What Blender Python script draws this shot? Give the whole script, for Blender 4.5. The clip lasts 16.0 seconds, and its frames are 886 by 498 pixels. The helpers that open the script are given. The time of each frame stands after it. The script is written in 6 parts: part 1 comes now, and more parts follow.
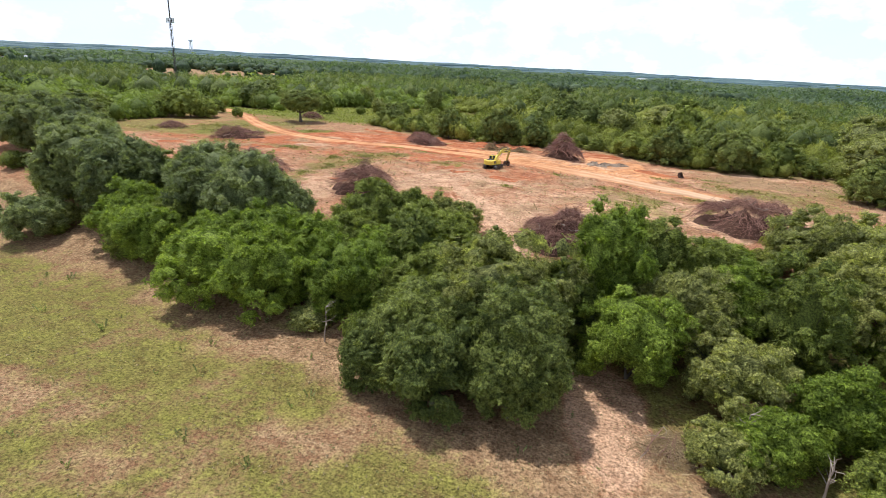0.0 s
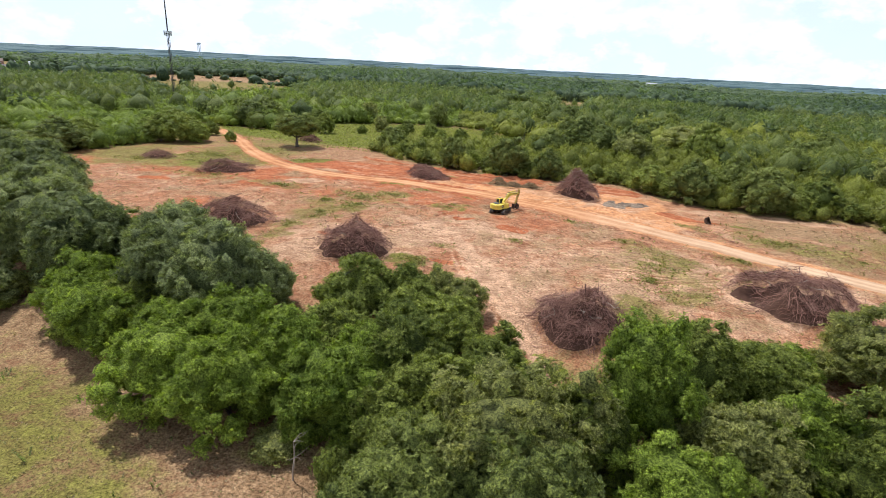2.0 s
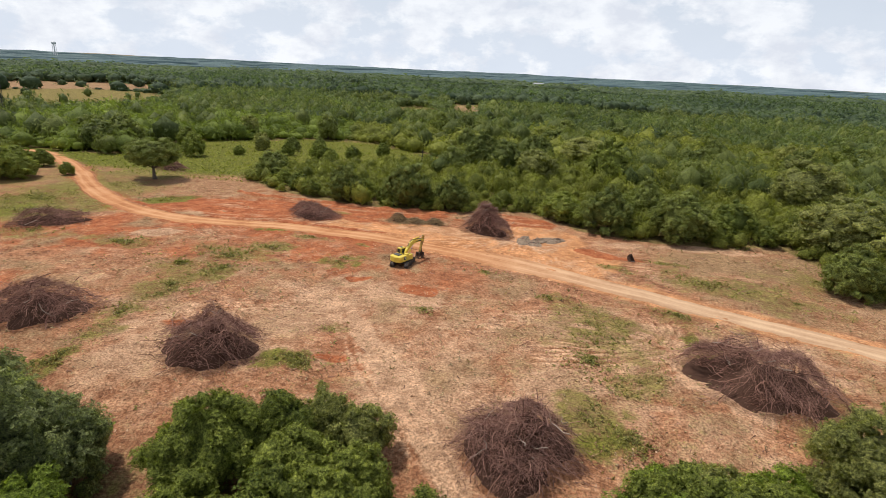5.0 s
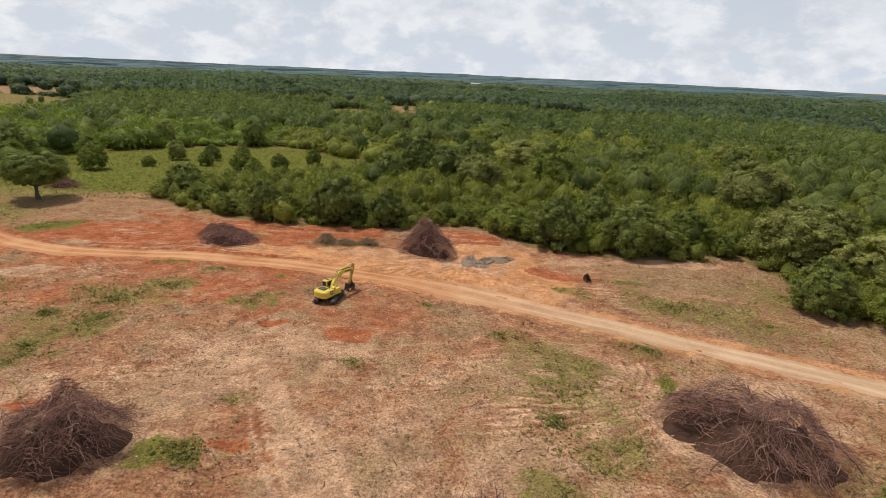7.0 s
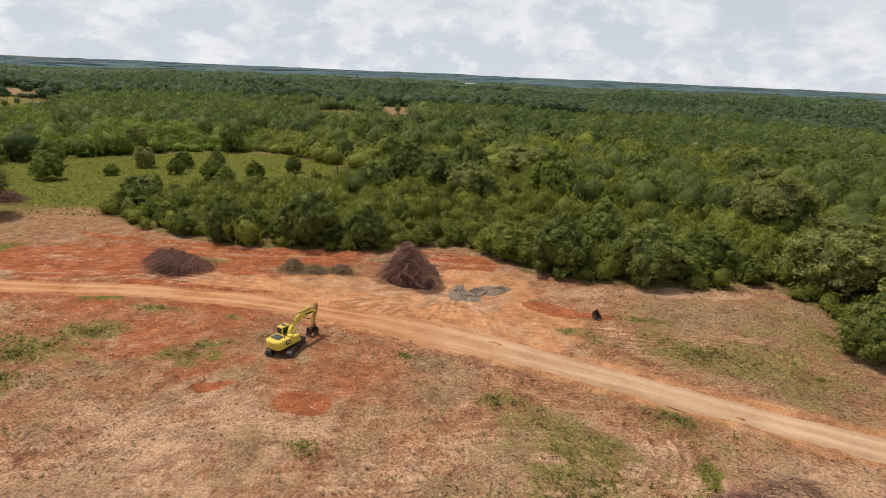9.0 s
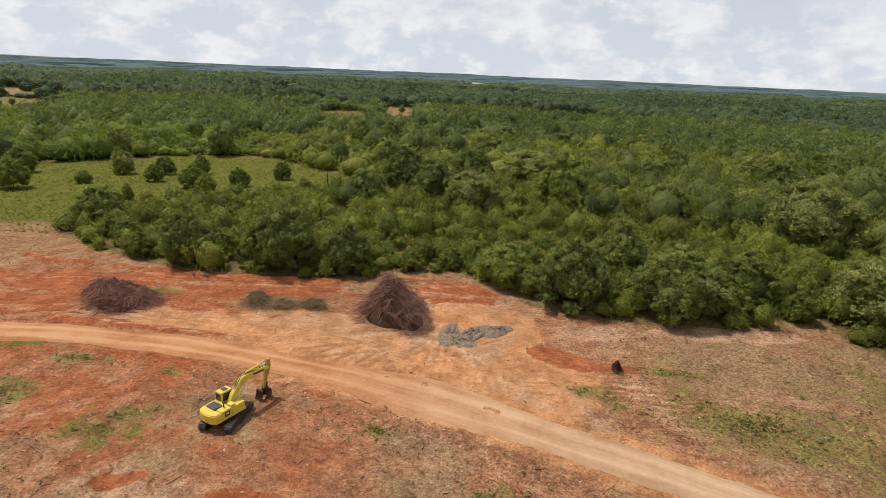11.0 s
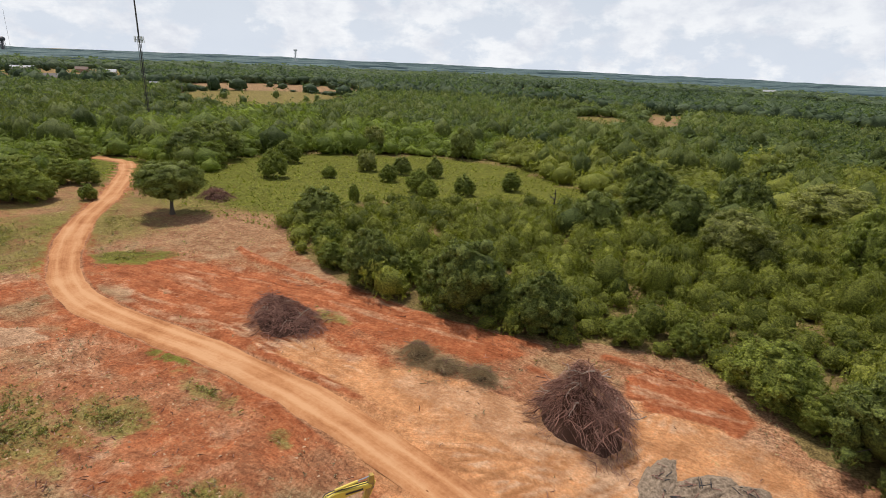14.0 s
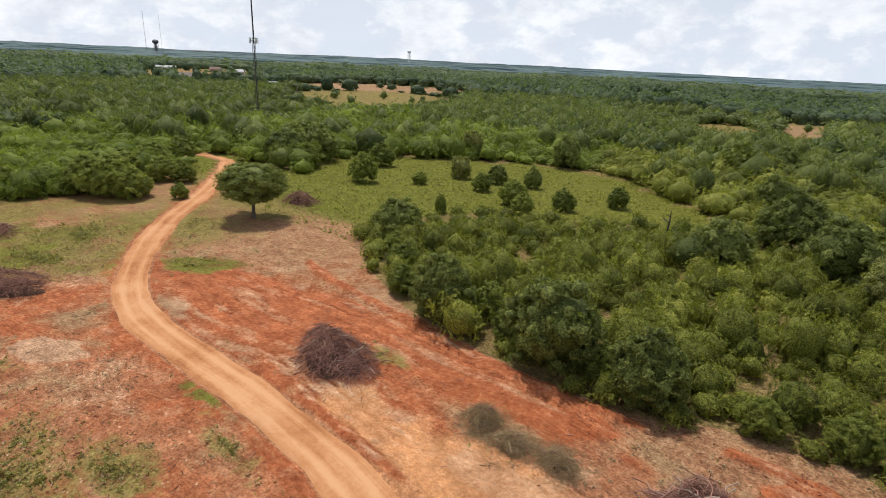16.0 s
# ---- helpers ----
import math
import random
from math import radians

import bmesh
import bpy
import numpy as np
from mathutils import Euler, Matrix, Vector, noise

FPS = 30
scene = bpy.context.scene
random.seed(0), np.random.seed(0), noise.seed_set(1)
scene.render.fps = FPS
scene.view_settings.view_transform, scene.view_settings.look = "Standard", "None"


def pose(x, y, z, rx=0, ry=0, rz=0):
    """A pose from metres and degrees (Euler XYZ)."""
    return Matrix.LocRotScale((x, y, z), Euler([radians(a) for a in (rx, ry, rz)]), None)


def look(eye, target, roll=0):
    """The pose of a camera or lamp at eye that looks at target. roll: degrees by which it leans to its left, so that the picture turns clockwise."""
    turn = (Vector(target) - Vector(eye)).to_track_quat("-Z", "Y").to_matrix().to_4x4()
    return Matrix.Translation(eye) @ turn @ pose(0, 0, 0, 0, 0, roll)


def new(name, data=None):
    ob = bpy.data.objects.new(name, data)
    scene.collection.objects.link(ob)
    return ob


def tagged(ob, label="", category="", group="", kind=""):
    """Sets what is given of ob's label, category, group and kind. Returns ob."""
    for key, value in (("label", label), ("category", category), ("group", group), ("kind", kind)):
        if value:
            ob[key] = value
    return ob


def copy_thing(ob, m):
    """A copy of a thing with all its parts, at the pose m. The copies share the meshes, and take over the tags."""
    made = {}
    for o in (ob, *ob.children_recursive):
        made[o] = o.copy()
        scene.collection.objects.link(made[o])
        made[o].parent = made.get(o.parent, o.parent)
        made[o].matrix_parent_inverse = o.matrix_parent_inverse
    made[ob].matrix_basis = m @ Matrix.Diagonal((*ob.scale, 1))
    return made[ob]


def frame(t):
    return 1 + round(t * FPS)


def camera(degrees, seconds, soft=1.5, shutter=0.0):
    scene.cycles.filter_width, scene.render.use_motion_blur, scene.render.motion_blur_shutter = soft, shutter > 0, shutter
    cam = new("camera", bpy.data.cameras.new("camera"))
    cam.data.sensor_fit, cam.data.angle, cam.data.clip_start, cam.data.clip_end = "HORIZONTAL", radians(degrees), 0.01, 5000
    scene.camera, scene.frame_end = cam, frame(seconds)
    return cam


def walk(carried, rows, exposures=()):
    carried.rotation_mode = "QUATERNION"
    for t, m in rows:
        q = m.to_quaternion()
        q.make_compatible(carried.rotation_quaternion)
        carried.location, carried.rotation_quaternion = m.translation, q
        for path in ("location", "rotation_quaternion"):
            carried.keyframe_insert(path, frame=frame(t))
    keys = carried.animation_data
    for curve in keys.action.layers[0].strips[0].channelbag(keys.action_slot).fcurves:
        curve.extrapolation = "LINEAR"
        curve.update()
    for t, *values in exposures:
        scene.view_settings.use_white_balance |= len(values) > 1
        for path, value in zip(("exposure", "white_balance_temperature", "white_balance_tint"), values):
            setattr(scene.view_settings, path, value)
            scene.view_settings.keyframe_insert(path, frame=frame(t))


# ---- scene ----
cam = camera(78.0, 16.0, soft=0.5)
METRES, EYE, TILT, LEAN, TURN = 116.25, 33.0, 0.0, 0.0, 17.1
ROWS = [
    (0.0, 0.0, 0.0, 0.0, 0.97, -19.06, -2.81),
    (0.5, 0.001, 0.0278, 0.0091, 1.09, -19.05, -2.8),
    (1.0, 0.0019, 0.0592, 0.0233, 1.49, -19.0, -2.82),
    (1.5, 0.0028, 0.0885, 0.0381, 1.71, -19.0, -2.83),
    (2.0, 0.0038, 0.1202, 0.0546, 1.75, -18.96, -2.82),
    (2.5, 0.0046, 0.1496, 0.0696, 1.81, -18.96, -2.82),
    (3.0, 0.0052, 0.1813, 0.0794, 1.9, -18.93, -2.82),
    (3.5, 0.0061, 0.2104, 0.0836, 1.89, -18.91, -2.8),
    (4.0, 0.0081, 0.2409, 0.0863, -0.56, -18.78, -2.76),
    (4.5, 0.0105, 0.2689, 0.0879, -4.24, -18.66, -2.72),
    (5.0, 0.0149, 0.2985, 0.0894, -9.05, -18.49, -2.63),
    (7.5, 0.0575, 0.4443, 0.0899, -15.43, -18.2, -2.43),
    (8.0, 0.0705, 0.4752, 0.0902, -15.58, -18.2, -2.39),
    (8.5, 0.083, 0.5036, 0.0903, -15.71, -18.22, -2.36),
    (9.0, 0.097, 0.5347, 0.0897, -15.84, -18.19, -2.33),
    (11.5, 0.1648, 0.6814, 0.0884, -14.25, -18.27, -2.34),
    (12.0, 0.1779, 0.7131, 0.0876, -9.96, -18.36, -2.38),
    (12.5, 0.189, 0.743, 0.087, -3.8, -18.53, -2.41),
    (13.0, 0.1999, 0.7751, 0.0871, 2.23, -18.72, -2.44),
    (13.5, 0.2064, 0.8044, 0.0867, 7.66, -18.9, -2.44),
    (14.0, 0.2108, 0.8346, 0.0866, 11.38, -18.99, -2.49),
    (14.5, 0.2126, 0.8622, 0.0858, 15.25, -19.09, -2.52),
    (15.0, 0.2123, 0.8906, 0.0856, 16.66, -19.14, -2.54),
    (15.5, 0.2082, 0.9164, 0.085, 19.45, -19.21, -2.6),
    (16.0, 0.2034, 0.944, 0.0849, 22.4, -19.31, -2.62),
]
walk(cam, [(t, pose(0, 0, EYE, TILT, LEAN, TURN) @ pose(METRES * x, METRES * y, METRES * z, 90 + pitch, roll, yaw)) for t, x, y, z, yaw, pitch, roll in ROWS],
     exposures=[(0.0, 0.44, 5650, 9), (2.0, 0.36, 5700, 9), (3.5, 0.22, 5950, 9), (5.0, -0.02, 6250, 10), (7.5, -0.23, 6350, 10), (9.0, -0.23, 6400, 10), (12.5, -0.15, 6350, 10), (14.5, -0.07, 6300, 10), (16.0, 0.0, 6250, 10)])

# ---- world, sun ----
SUN_AZ, SUN_EL = 153.0, 64.0          # direction towards the sun, degrees from +x
world = bpy.data.worlds.new("summer_sky")
scene.world = world
world.use_nodes = True
wn, wl = world.node_tree.nodes, world.node_tree.links
wn.clear()
w_out, w_bg = wn.new("ShaderNodeOutputWorld"), wn.new("ShaderNodeBackground")
sky = wn.new("ShaderNodeTexSky")
sky.sky_type, sky.sun_disc = "NISHITA", False
sky.sun_elevation, sky.sun_rotation = radians(SUN_EL), radians(90 - SUN_AZ)
sky.air_density, sky.dust_density, sky.altitude = 1.0, 3.0, 100
w_co = wn.new("ShaderNodeTexCoord")
w_map = wn.new("ShaderNodeMapping")
w_map.inputs["Scale"].default_value = (2.6, 2.6, 4.6)


def world_noise(scale, detail, lo, hi, c0, c1):
    t, r = wn.new("ShaderNodeTexNoise"), wn.new("ShaderNodeValToRGB")
    t.inputs["Scale"].default_value, t.inputs["Detail"].default_value, t.inputs["Roughness"].default_value = scale, detail, 0.58
    wl.new(w_map.outputs["Vector"], t.inputs["Vector"])
    wl.new(t.outputs["Fac"], r.inputs["Fac"])
    e = r.color_ramp.elements
    e[0].position, e[1].position, e[0].color, e[1].color = lo, hi, (*c0, 1), (*c1, 1)
    return r.outputs["Color"]


def world_mix(fac, a, b):
    m = wn.new("ShaderNodeMixRGB")
    for v, k in ((fac, "Fac"), (a, "Color1"), (b, "Color2")):
        if isinstance(v, float):
            m.inputs[k].default_value = v
        elif isinstance(v, tuple):
            m.inputs[k].default_value = (*v, 1)
        else:
            wl.new(v, m.inputs[k])
    return m.outputs["Color"]


wl.new(w_co.outputs["Generated"], w_map.inputs["Vector"])
w_sep, w_haze = wn.new("ShaderNodeSeparateXYZ"), wn.new("ShaderNodeValToRGB")
wl.new(w_co.outputs["Generated"], w_sep.inputs[0])
wl.new(w_sep.outputs["Z"], w_haze.inputs["Fac"])
w_haze.color_ramp.elements[0].position, w_haze.color_ramp.elements[1].position = 0.0, 0.75
w_haze.color_ramp.elements[0].color, w_haze.color_ramp.elements[1].color = (0.96, 0.96, 0.96, 1), (0.2, 0.2, 0.2, 1)
for at_, v_ in ((0.035, 0.94), (0.10, 0.84), (0.3, 0.62)):
    w_haze.color_ramp.elements.new(at_).color = (v_, v_, v_, 1)
cloud_tone = world_noise(6.0, 8, 0.36, 0.60, (8.6, 8.8, 9.4), (11.2, 11.2, 11.2))
cloud_cover = world_noise(3.4, 9, 0.44, 0.53, (0.06, 0.06, 0.06), (0.98, 0.98, 0.98))
hazy = world_mix(w_haze.outputs["Color"], sky.outputs["Color"], (8.5, 9.1, 10.0))
high = wn.new("ShaderNodeMath")
high.operation = "MULTIPLY"
wl.new(cloud_cover, high.inputs[0])
wl.new(w_haze.outputs["Color"], high.inputs[1])
wl.new(world_mix(high.outputs[0], hazy, cloud_tone), w_bg.inputs["Color"])
w_bg.inputs["Strength"].default_value = 0.09
wl.new(w_bg.outputs["Background"], w_out.inputs["Surface"])

sun_data = bpy.data.lights.new("sun", "SUN")
sun_data.energy, sun_data.angle, sun_data.color = 3.5, radians(0.53), (1.0, 0.95, 0.87)
sun = new("sun", sun_data)
sun.matrix_world = look((0, 0, 0), (-math.cos(radians(SUN_AZ)) * math.cos(radians(SUN_EL)),
                                    -math.sin(radians(SUN_AZ)) * math.cos(radians(SUN_EL)), -math.sin(radians(SUN_EL))))
sun.location = (0, 0, 300)

# ---- small tools ----
RNG = np.random.default_rng(11)


def lattice(ix, iy, seed):
    h = (ix * 374761393 + iy * 668265263 + seed * 974634977) & 0xFFFFFFFF
    h = ((h ^ (h >> 13)) * 1274126177) & 0xFFFFFFFF
    return ((h ^ (h >> 16)) & 0xFFFF) / 65535.0


def wobble(x, y, size, seed, octaves=3):
    """Smooth random field between about -1 and 1, with features of that size in metres."""
    total, amp, norm = 0.0, 1.0, 0.0
    for o in range(octaves):
        u, v = np.asarray(x, float) / size, np.asarray(y, float) / size
        iu, iv = np.floor(u).astype(np.int64), np.floor(v).astype(np.int64)
        fu, fv = u - iu, v - iv
        fu, fv = fu * fu * (3 - 2 * fu), fv * fv * (3 - 2 * fv)
        a, b = lattice(iu, iv, seed + o), lattice(iu + 1, iv, seed + o)
        c, d = lattice(iu, iv + 1, seed + o), lattice(iu + 1, iv + 1, seed + o)
        total = total + amp * ((a * (1 - fu) + b * fu) * (1 - fv) + (c * (1 - fu) + d * fu) * fv - 0.5) * 2
        norm += amp
        size, amp = size * 0.5, amp * 0.55
    return total / norm * 1.4


def ease(a, b, v):
    t = np.clip((np.asarray(v, float) - a) / (b - a), 0, 1)
    return t * t * (3 - 2 * t)


def inside(poly, x, y):
    """Even-odd test of many points against one outline."""
    x, y = np.asarray(x, float), np.asarray(y, float)
    res = np.zeros(np.broadcast(x, y).shape, bool)
    for (x0, y0), (x1, y1) in zip(poly, poly[1:] + poly[:1]):
        if y0 == y1:
            continue
        res ^= ((y0 > y) != (y1 > y)) & (x < (x1 - x0) * (y - y0) / (y1 - y0) + x0)
    return res


def line_distance(line, x, y):
    """Distance to a polyline, and the way along it."""
    best = np.full(np.broadcast(x, y).shape, 1e9)
    for (x0, y0), (x1, y1) in zip(line, line[1:]):
        dx, dy = x1 - x0, y1 - y0
        t = np.clip(((x - x0) * dx + (y - y0) * dy) / (dx * dx + dy * dy), 0, 1)
        best = np.minimum(best, np.hypot(x - x0 - t * dx, y - y0 - t * dy))
    return best


def blob(x, y, cx, cy, rx, ry, turn=0.0, ragged=0.35, seed=5, soft=0.25):
    """A soft-edged ragged patch: 1 inside, 0 outside."""
    c, s = math.cos(radians(turn)), math.sin(radians(turn))
    u, v = ((x - cx) * c + (y - cy) * s) / rx, (-(x - cx) * s + (y - cy) * c) / ry
    d = np.hypot(u, v) + ragged * wobble(x, y, min(rx, ry) * 0.9 + 0.8, seed)
    return 1 - ease(1 - soft, 1 + soft, d)


def mesh_of(name, verts, faces, sizes=None):
    """A mesh from arrays; faces is an (n, k) array, or a flat list with sizes."""
    me = bpy.data.meshes.new(name)
    verts = np.asarray(verts, np.float32)
    faces = np.asarray(faces, np.int32)
    if sizes is None:
        sizes = np.full(len(faces), faces.shape[1], np.int32)
    flat = faces.ravel()
    me.vertices.add(len(verts))
    me.vertices.foreach_set("co", verts.ravel())
    me.loops.add(len(flat))
    me.loops.foreach_set("vertex_index", flat)
    me.polygons.add(len(sizes))
    me.polygons.foreach_set("loop_start", np.concatenate([[0], np.cumsum(sizes)[:-1]]).astype(np.int32))
    me.update(calc_edges=True)
    me.validate()
    return me


def field(me, name, values):
    at = me.attributes.new(name, "FLOAT", "POINT")
    at.data.foreach_set("value", np.asarray(values, np.float32))


def smooth(me):
    me.polygons.foreach_set("use_smooth", np.ones(len(me.polygons), bool))


def part(name, data, material, parent, label=""):
    """Links a bmesh or a mesh as one mesh object under a thing or a part."""
    if isinstance(data, bmesh.types.BMesh):
        me = bpy.data.meshes.new(name)
        data.to_mesh(me)
        data.free()
    else:
        me = data
    if material and not me.materials:
        me.materials.append(material)
    ob = new(name, me)
    ob.parent = parent
    return tagged(ob, label)


def empty(name, m, label="", category="", group="", kind=""):
    ob = new(name)
    ob.matrix_basis = m
    ob.empty_display_size = 0.3
    return tagged(ob, label, category, group, kind)


# ---- materials ----
def material(name, rough=0.9):
    m = bpy.data.materials.new(name)
    m.use_nodes = True
    n = m.node_tree.nodes
    return m, n, m.node_tree.links, n["Principled BSDF"]


def noise_node(n, l, co, scale, detail=5.0, rough=0.6):
    t = n.new("ShaderNodeTexNoise")
    t.inputs["Scale"].default_value, t.inputs["Detail"].default_value = scale, detail
    t.inputs["Roughness"].default_value = rough
    l.new(co, t.inputs["Vector"])
    return t.outputs["Fac"]


def ramp_node(n, l, fac, stops):
    r = n.new("ShaderNodeValToRGB")
    e = r.color_ramp.elements
    while len(e) < len(stops):
        e.new(0.5)
    for k, (p, c) in zip(e, stops):
        k.position, k.color = p, (*c, 1) if len(c) == 3 else c
    l.new(fac, r.inputs["Fac"])
    return r.outputs["Color"]


def mix_node(n, l, fac, a, b, mode="MIX"):
    m = n.new("ShaderNodeMixRGB")
    m.blend_type = mode
    for v, s in ((fac, "Fac"), (a, "Color1"), (b, "Color2")):
        if isinstance(v, (int, float)):
            m.inputs[s].default_value = v if s == "Fac" else (v, v, v, 1)
        elif isinstance(v, tuple):
            m.inputs[s].default_value = (*v, 1)
        else:
            l.new(v, m.inputs[s])
    return m.outputs["Color"]


def math_node(n, l, op, a, b=0.0, clamp=False):
    m = n.new("ShaderNodeMath")
    m.operation, m.use_clamp = op, clamp
    for v, i in ((a, 0), (b, 1)):
        if isinstance(v, (int, float)):
            m.inputs[i].default_value = v
        else:
            l.new(v, m.inputs[i])
    return m.outputs[0]


def bump_node(n, l, bsdf, height, strength, distance):
    b = n.new("ShaderNodeBump")
    b.inputs["Strength"].default_value, b.inputs["Distance"].default_value = strength, distance
    l.new(height, b.inputs["Height"])
    l.new(b.outputs["Normal"], bsdf.inputs["Normal"])


def paint(name, colour, rough=0.5, metal=0.0, dirt=(0.25, 0.16, 0.09), amount=0.35, scale=3.0):
    """A painted, metal or plastic surface with dust and wear."""
    m, n, l, p = material(name)
    co = n.new("ShaderNodeTexCoord").outputs["Object"]
    f = noise_node(n, l, co, scale, 8)
    f = math_node(n, l, "MULTIPLY", ramp_node(n, l, f, [(0.42, (0, 0, 0)), (0.72, (1, 1, 1))]), amount)
    g = noise_node(n, l, co, scale * 14, 3)
    base = mix_node(n, l, 0.16, colour, ramp_node(n, l, g, [(0.3, (0.3, 0.3, 0.3)), (0.7, (1, 1, 1))]), "MULTIPLY")
    l.new(mix_node(n, l, f, base, dirt), p.inputs["Base Color"])
    p.inputs["Metallic"].default_value = metal
    l.new(math_node(n, l, "ADD", math_node(n, l, "MULTIPLY", f, 0.5), rough), p.inputs["Roughness"])
    return m


def leafage(name, dark, light, through_light=0.3, grain=5.0, holes=True):
    """Leaves: colour varies from tree to tree and from clump to clump; sprays are broken up into small leaves."""
    m, n, l, p = material(name)
    info = n.new("ShaderNodeObjectInfo").outputs["Random"]
    isle = n.new("ShaderNodeNewGeometry").outputs["Random Per Island"]
    at, solid = n.new("ShaderNodeAttribute"), n.new("ShaderNodeAttribute")
    at.attribute_name, solid.attribute_name = "tint", "solid"
    a = math_node(n, l, "MULTIPLY", isle, 0.32)
    b = math_node(n, l, "MULTIPLY", info, 0.36)
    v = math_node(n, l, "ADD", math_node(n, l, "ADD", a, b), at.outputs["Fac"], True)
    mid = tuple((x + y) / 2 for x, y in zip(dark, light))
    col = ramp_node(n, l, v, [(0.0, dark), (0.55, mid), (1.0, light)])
    co = n.new("ShaderNodeTexCoord").outputs["Object"]
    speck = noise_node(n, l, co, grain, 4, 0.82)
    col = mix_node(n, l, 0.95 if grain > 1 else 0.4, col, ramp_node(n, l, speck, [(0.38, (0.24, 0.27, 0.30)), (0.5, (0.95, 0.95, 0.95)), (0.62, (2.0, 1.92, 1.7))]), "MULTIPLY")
    l.new(col, p.inputs["Base Color"])
    p.inputs["Roughness"].default_value = 0.62
    p.inputs["Specular IOR Level"].default_value = 0.15
    bump_node(n, l, p, speck, 1.0 if grain > 1 else 0.35, 0.9 / grain)
    tr = n.new("ShaderNodeBsdfTranslucent")
    l.new(mix_node(n, l, 1.0, col, (1.5, 1.6, 0.8), "MULTIPLY"), tr.inputs["Color"])
    mx = n.new("ShaderNodeMixShader")
    mx.inputs[0].default_value = through_light
    l.new(p.outputs[0], mx.inputs[1])
    l.new(tr.outputs[0], mx.inputs[2])
    if holes:
        leaf = noise_node(n, l, co, grain * 1.9, 2, 0.6)
        gap = math_node(n, l, "GREATER_THAN", math_node(n, l, "ADD", leaf, math_node(n, l, "MULTIPLY", solid.outputs["Fac"], 2.0)), 0.48)
        clear, cut = n.new("ShaderNodeBsdfTransparent"), n.new("ShaderNodeMixShader")
        l.new(gap, cut.inputs[0])
        l.new(clear.outputs[0], cut.inputs[1])
        l.new(mx.outputs[0], cut.inputs[2])
        mx = cut
    l.new(mx.outputs[0], n["Material Output"].inputs["Surface"])
    return m


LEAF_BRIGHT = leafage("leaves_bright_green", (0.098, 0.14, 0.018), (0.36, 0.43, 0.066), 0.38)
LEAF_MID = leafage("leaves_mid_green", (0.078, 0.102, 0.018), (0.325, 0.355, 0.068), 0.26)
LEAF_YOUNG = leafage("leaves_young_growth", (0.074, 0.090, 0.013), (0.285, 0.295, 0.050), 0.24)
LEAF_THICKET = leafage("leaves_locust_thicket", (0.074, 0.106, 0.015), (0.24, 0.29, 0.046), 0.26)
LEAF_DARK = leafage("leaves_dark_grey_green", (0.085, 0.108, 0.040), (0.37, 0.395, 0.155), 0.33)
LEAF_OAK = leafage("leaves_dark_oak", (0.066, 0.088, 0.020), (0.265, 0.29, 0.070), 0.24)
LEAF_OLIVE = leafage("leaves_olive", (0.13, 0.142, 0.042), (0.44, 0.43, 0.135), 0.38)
# the farther the woods, the more blue haze is mixed into the leaf colour
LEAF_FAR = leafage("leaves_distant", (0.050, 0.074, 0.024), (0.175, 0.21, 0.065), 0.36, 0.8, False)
LEAF_FARTHER_HAZE = leafage("leaves_far_woods_haze", (0.06, 0.09, 0.045), (0.15, 0.19, 0.09), 0.38, 0.28, False)
LEAF_RIDGE_HAZE = leafage("leaves_ridge_haze", (0.05, 0.082, 0.075), (0.10, 0.145, 0.12), 0.2, 0.12, False)
# this bluish glow stands in for haze over the ridge
LEAF_RIDGE_HAZE.node_tree.nodes["Principled BSDF"].inputs["Emission Color"].default_value = (0.55, 0.78, 0.95, 1)
LEAF_RIDGE_HAZE.node_tree.nodes["Principled BSDF"].inputs["Emission Strength"].default_value = 0.085


def bark_material(name, dark, light):
    m, n, l, p = material(name)
    co = n.new("ShaderNodeTexCoord").outputs["Object"]
    mp = n.new("ShaderNodeMapping")
    mp.inputs["Scale"].default_value = (9, 9, 1.6)
    l.new(co, mp.inputs["Vector"])
    f = noise_node(n, l, mp.outputs["Vector"], 1.5, 6)
    isle = n.new("ShaderNodeNewGeometry").outputs["Random Per Island"]
    v = math_node(n, l, "ADD", math_node(n, l, "MULTIPLY", f, 0.5), math_node(n, l, "MULTIPLY", isle, 0.5))
    l.new(ramp_node(n, l, v, [(0.25, dark), (0.8, light)]), p.inputs["Base Color"])
    p.inputs["Roughness"].default_value = 0.95
    p.inputs["Specular IOR Level"].default_value = 0.08
    bump_node(n, l, p, f, 0.6, 0.03)
    return m


BARK = bark_material("bark_grey_brown", (0.06, 0.045, 0.035), (0.17, 0.14, 0.11))
DEAD = bark_material("dead_branches", (0.085, 0.04, 0.03), (0.50, 0.28, 0.21))
# dark brown that paints the shade deep inside the brush piles
PILE_SHADE = bark_material("brown_pile_shade", (0.045, 0.024, 0.017), (0.12, 0.064, 0.042))
DEAD_PALE = bark_material("bleached_wood", (0.22, 0.16, 0.12), (0.48, 0.39, 0.31))
DEAD_GREY = bark_material("grey_brown_twigs", (0.20, 0.14, 0.07), (0.52, 0.38, 0.21))


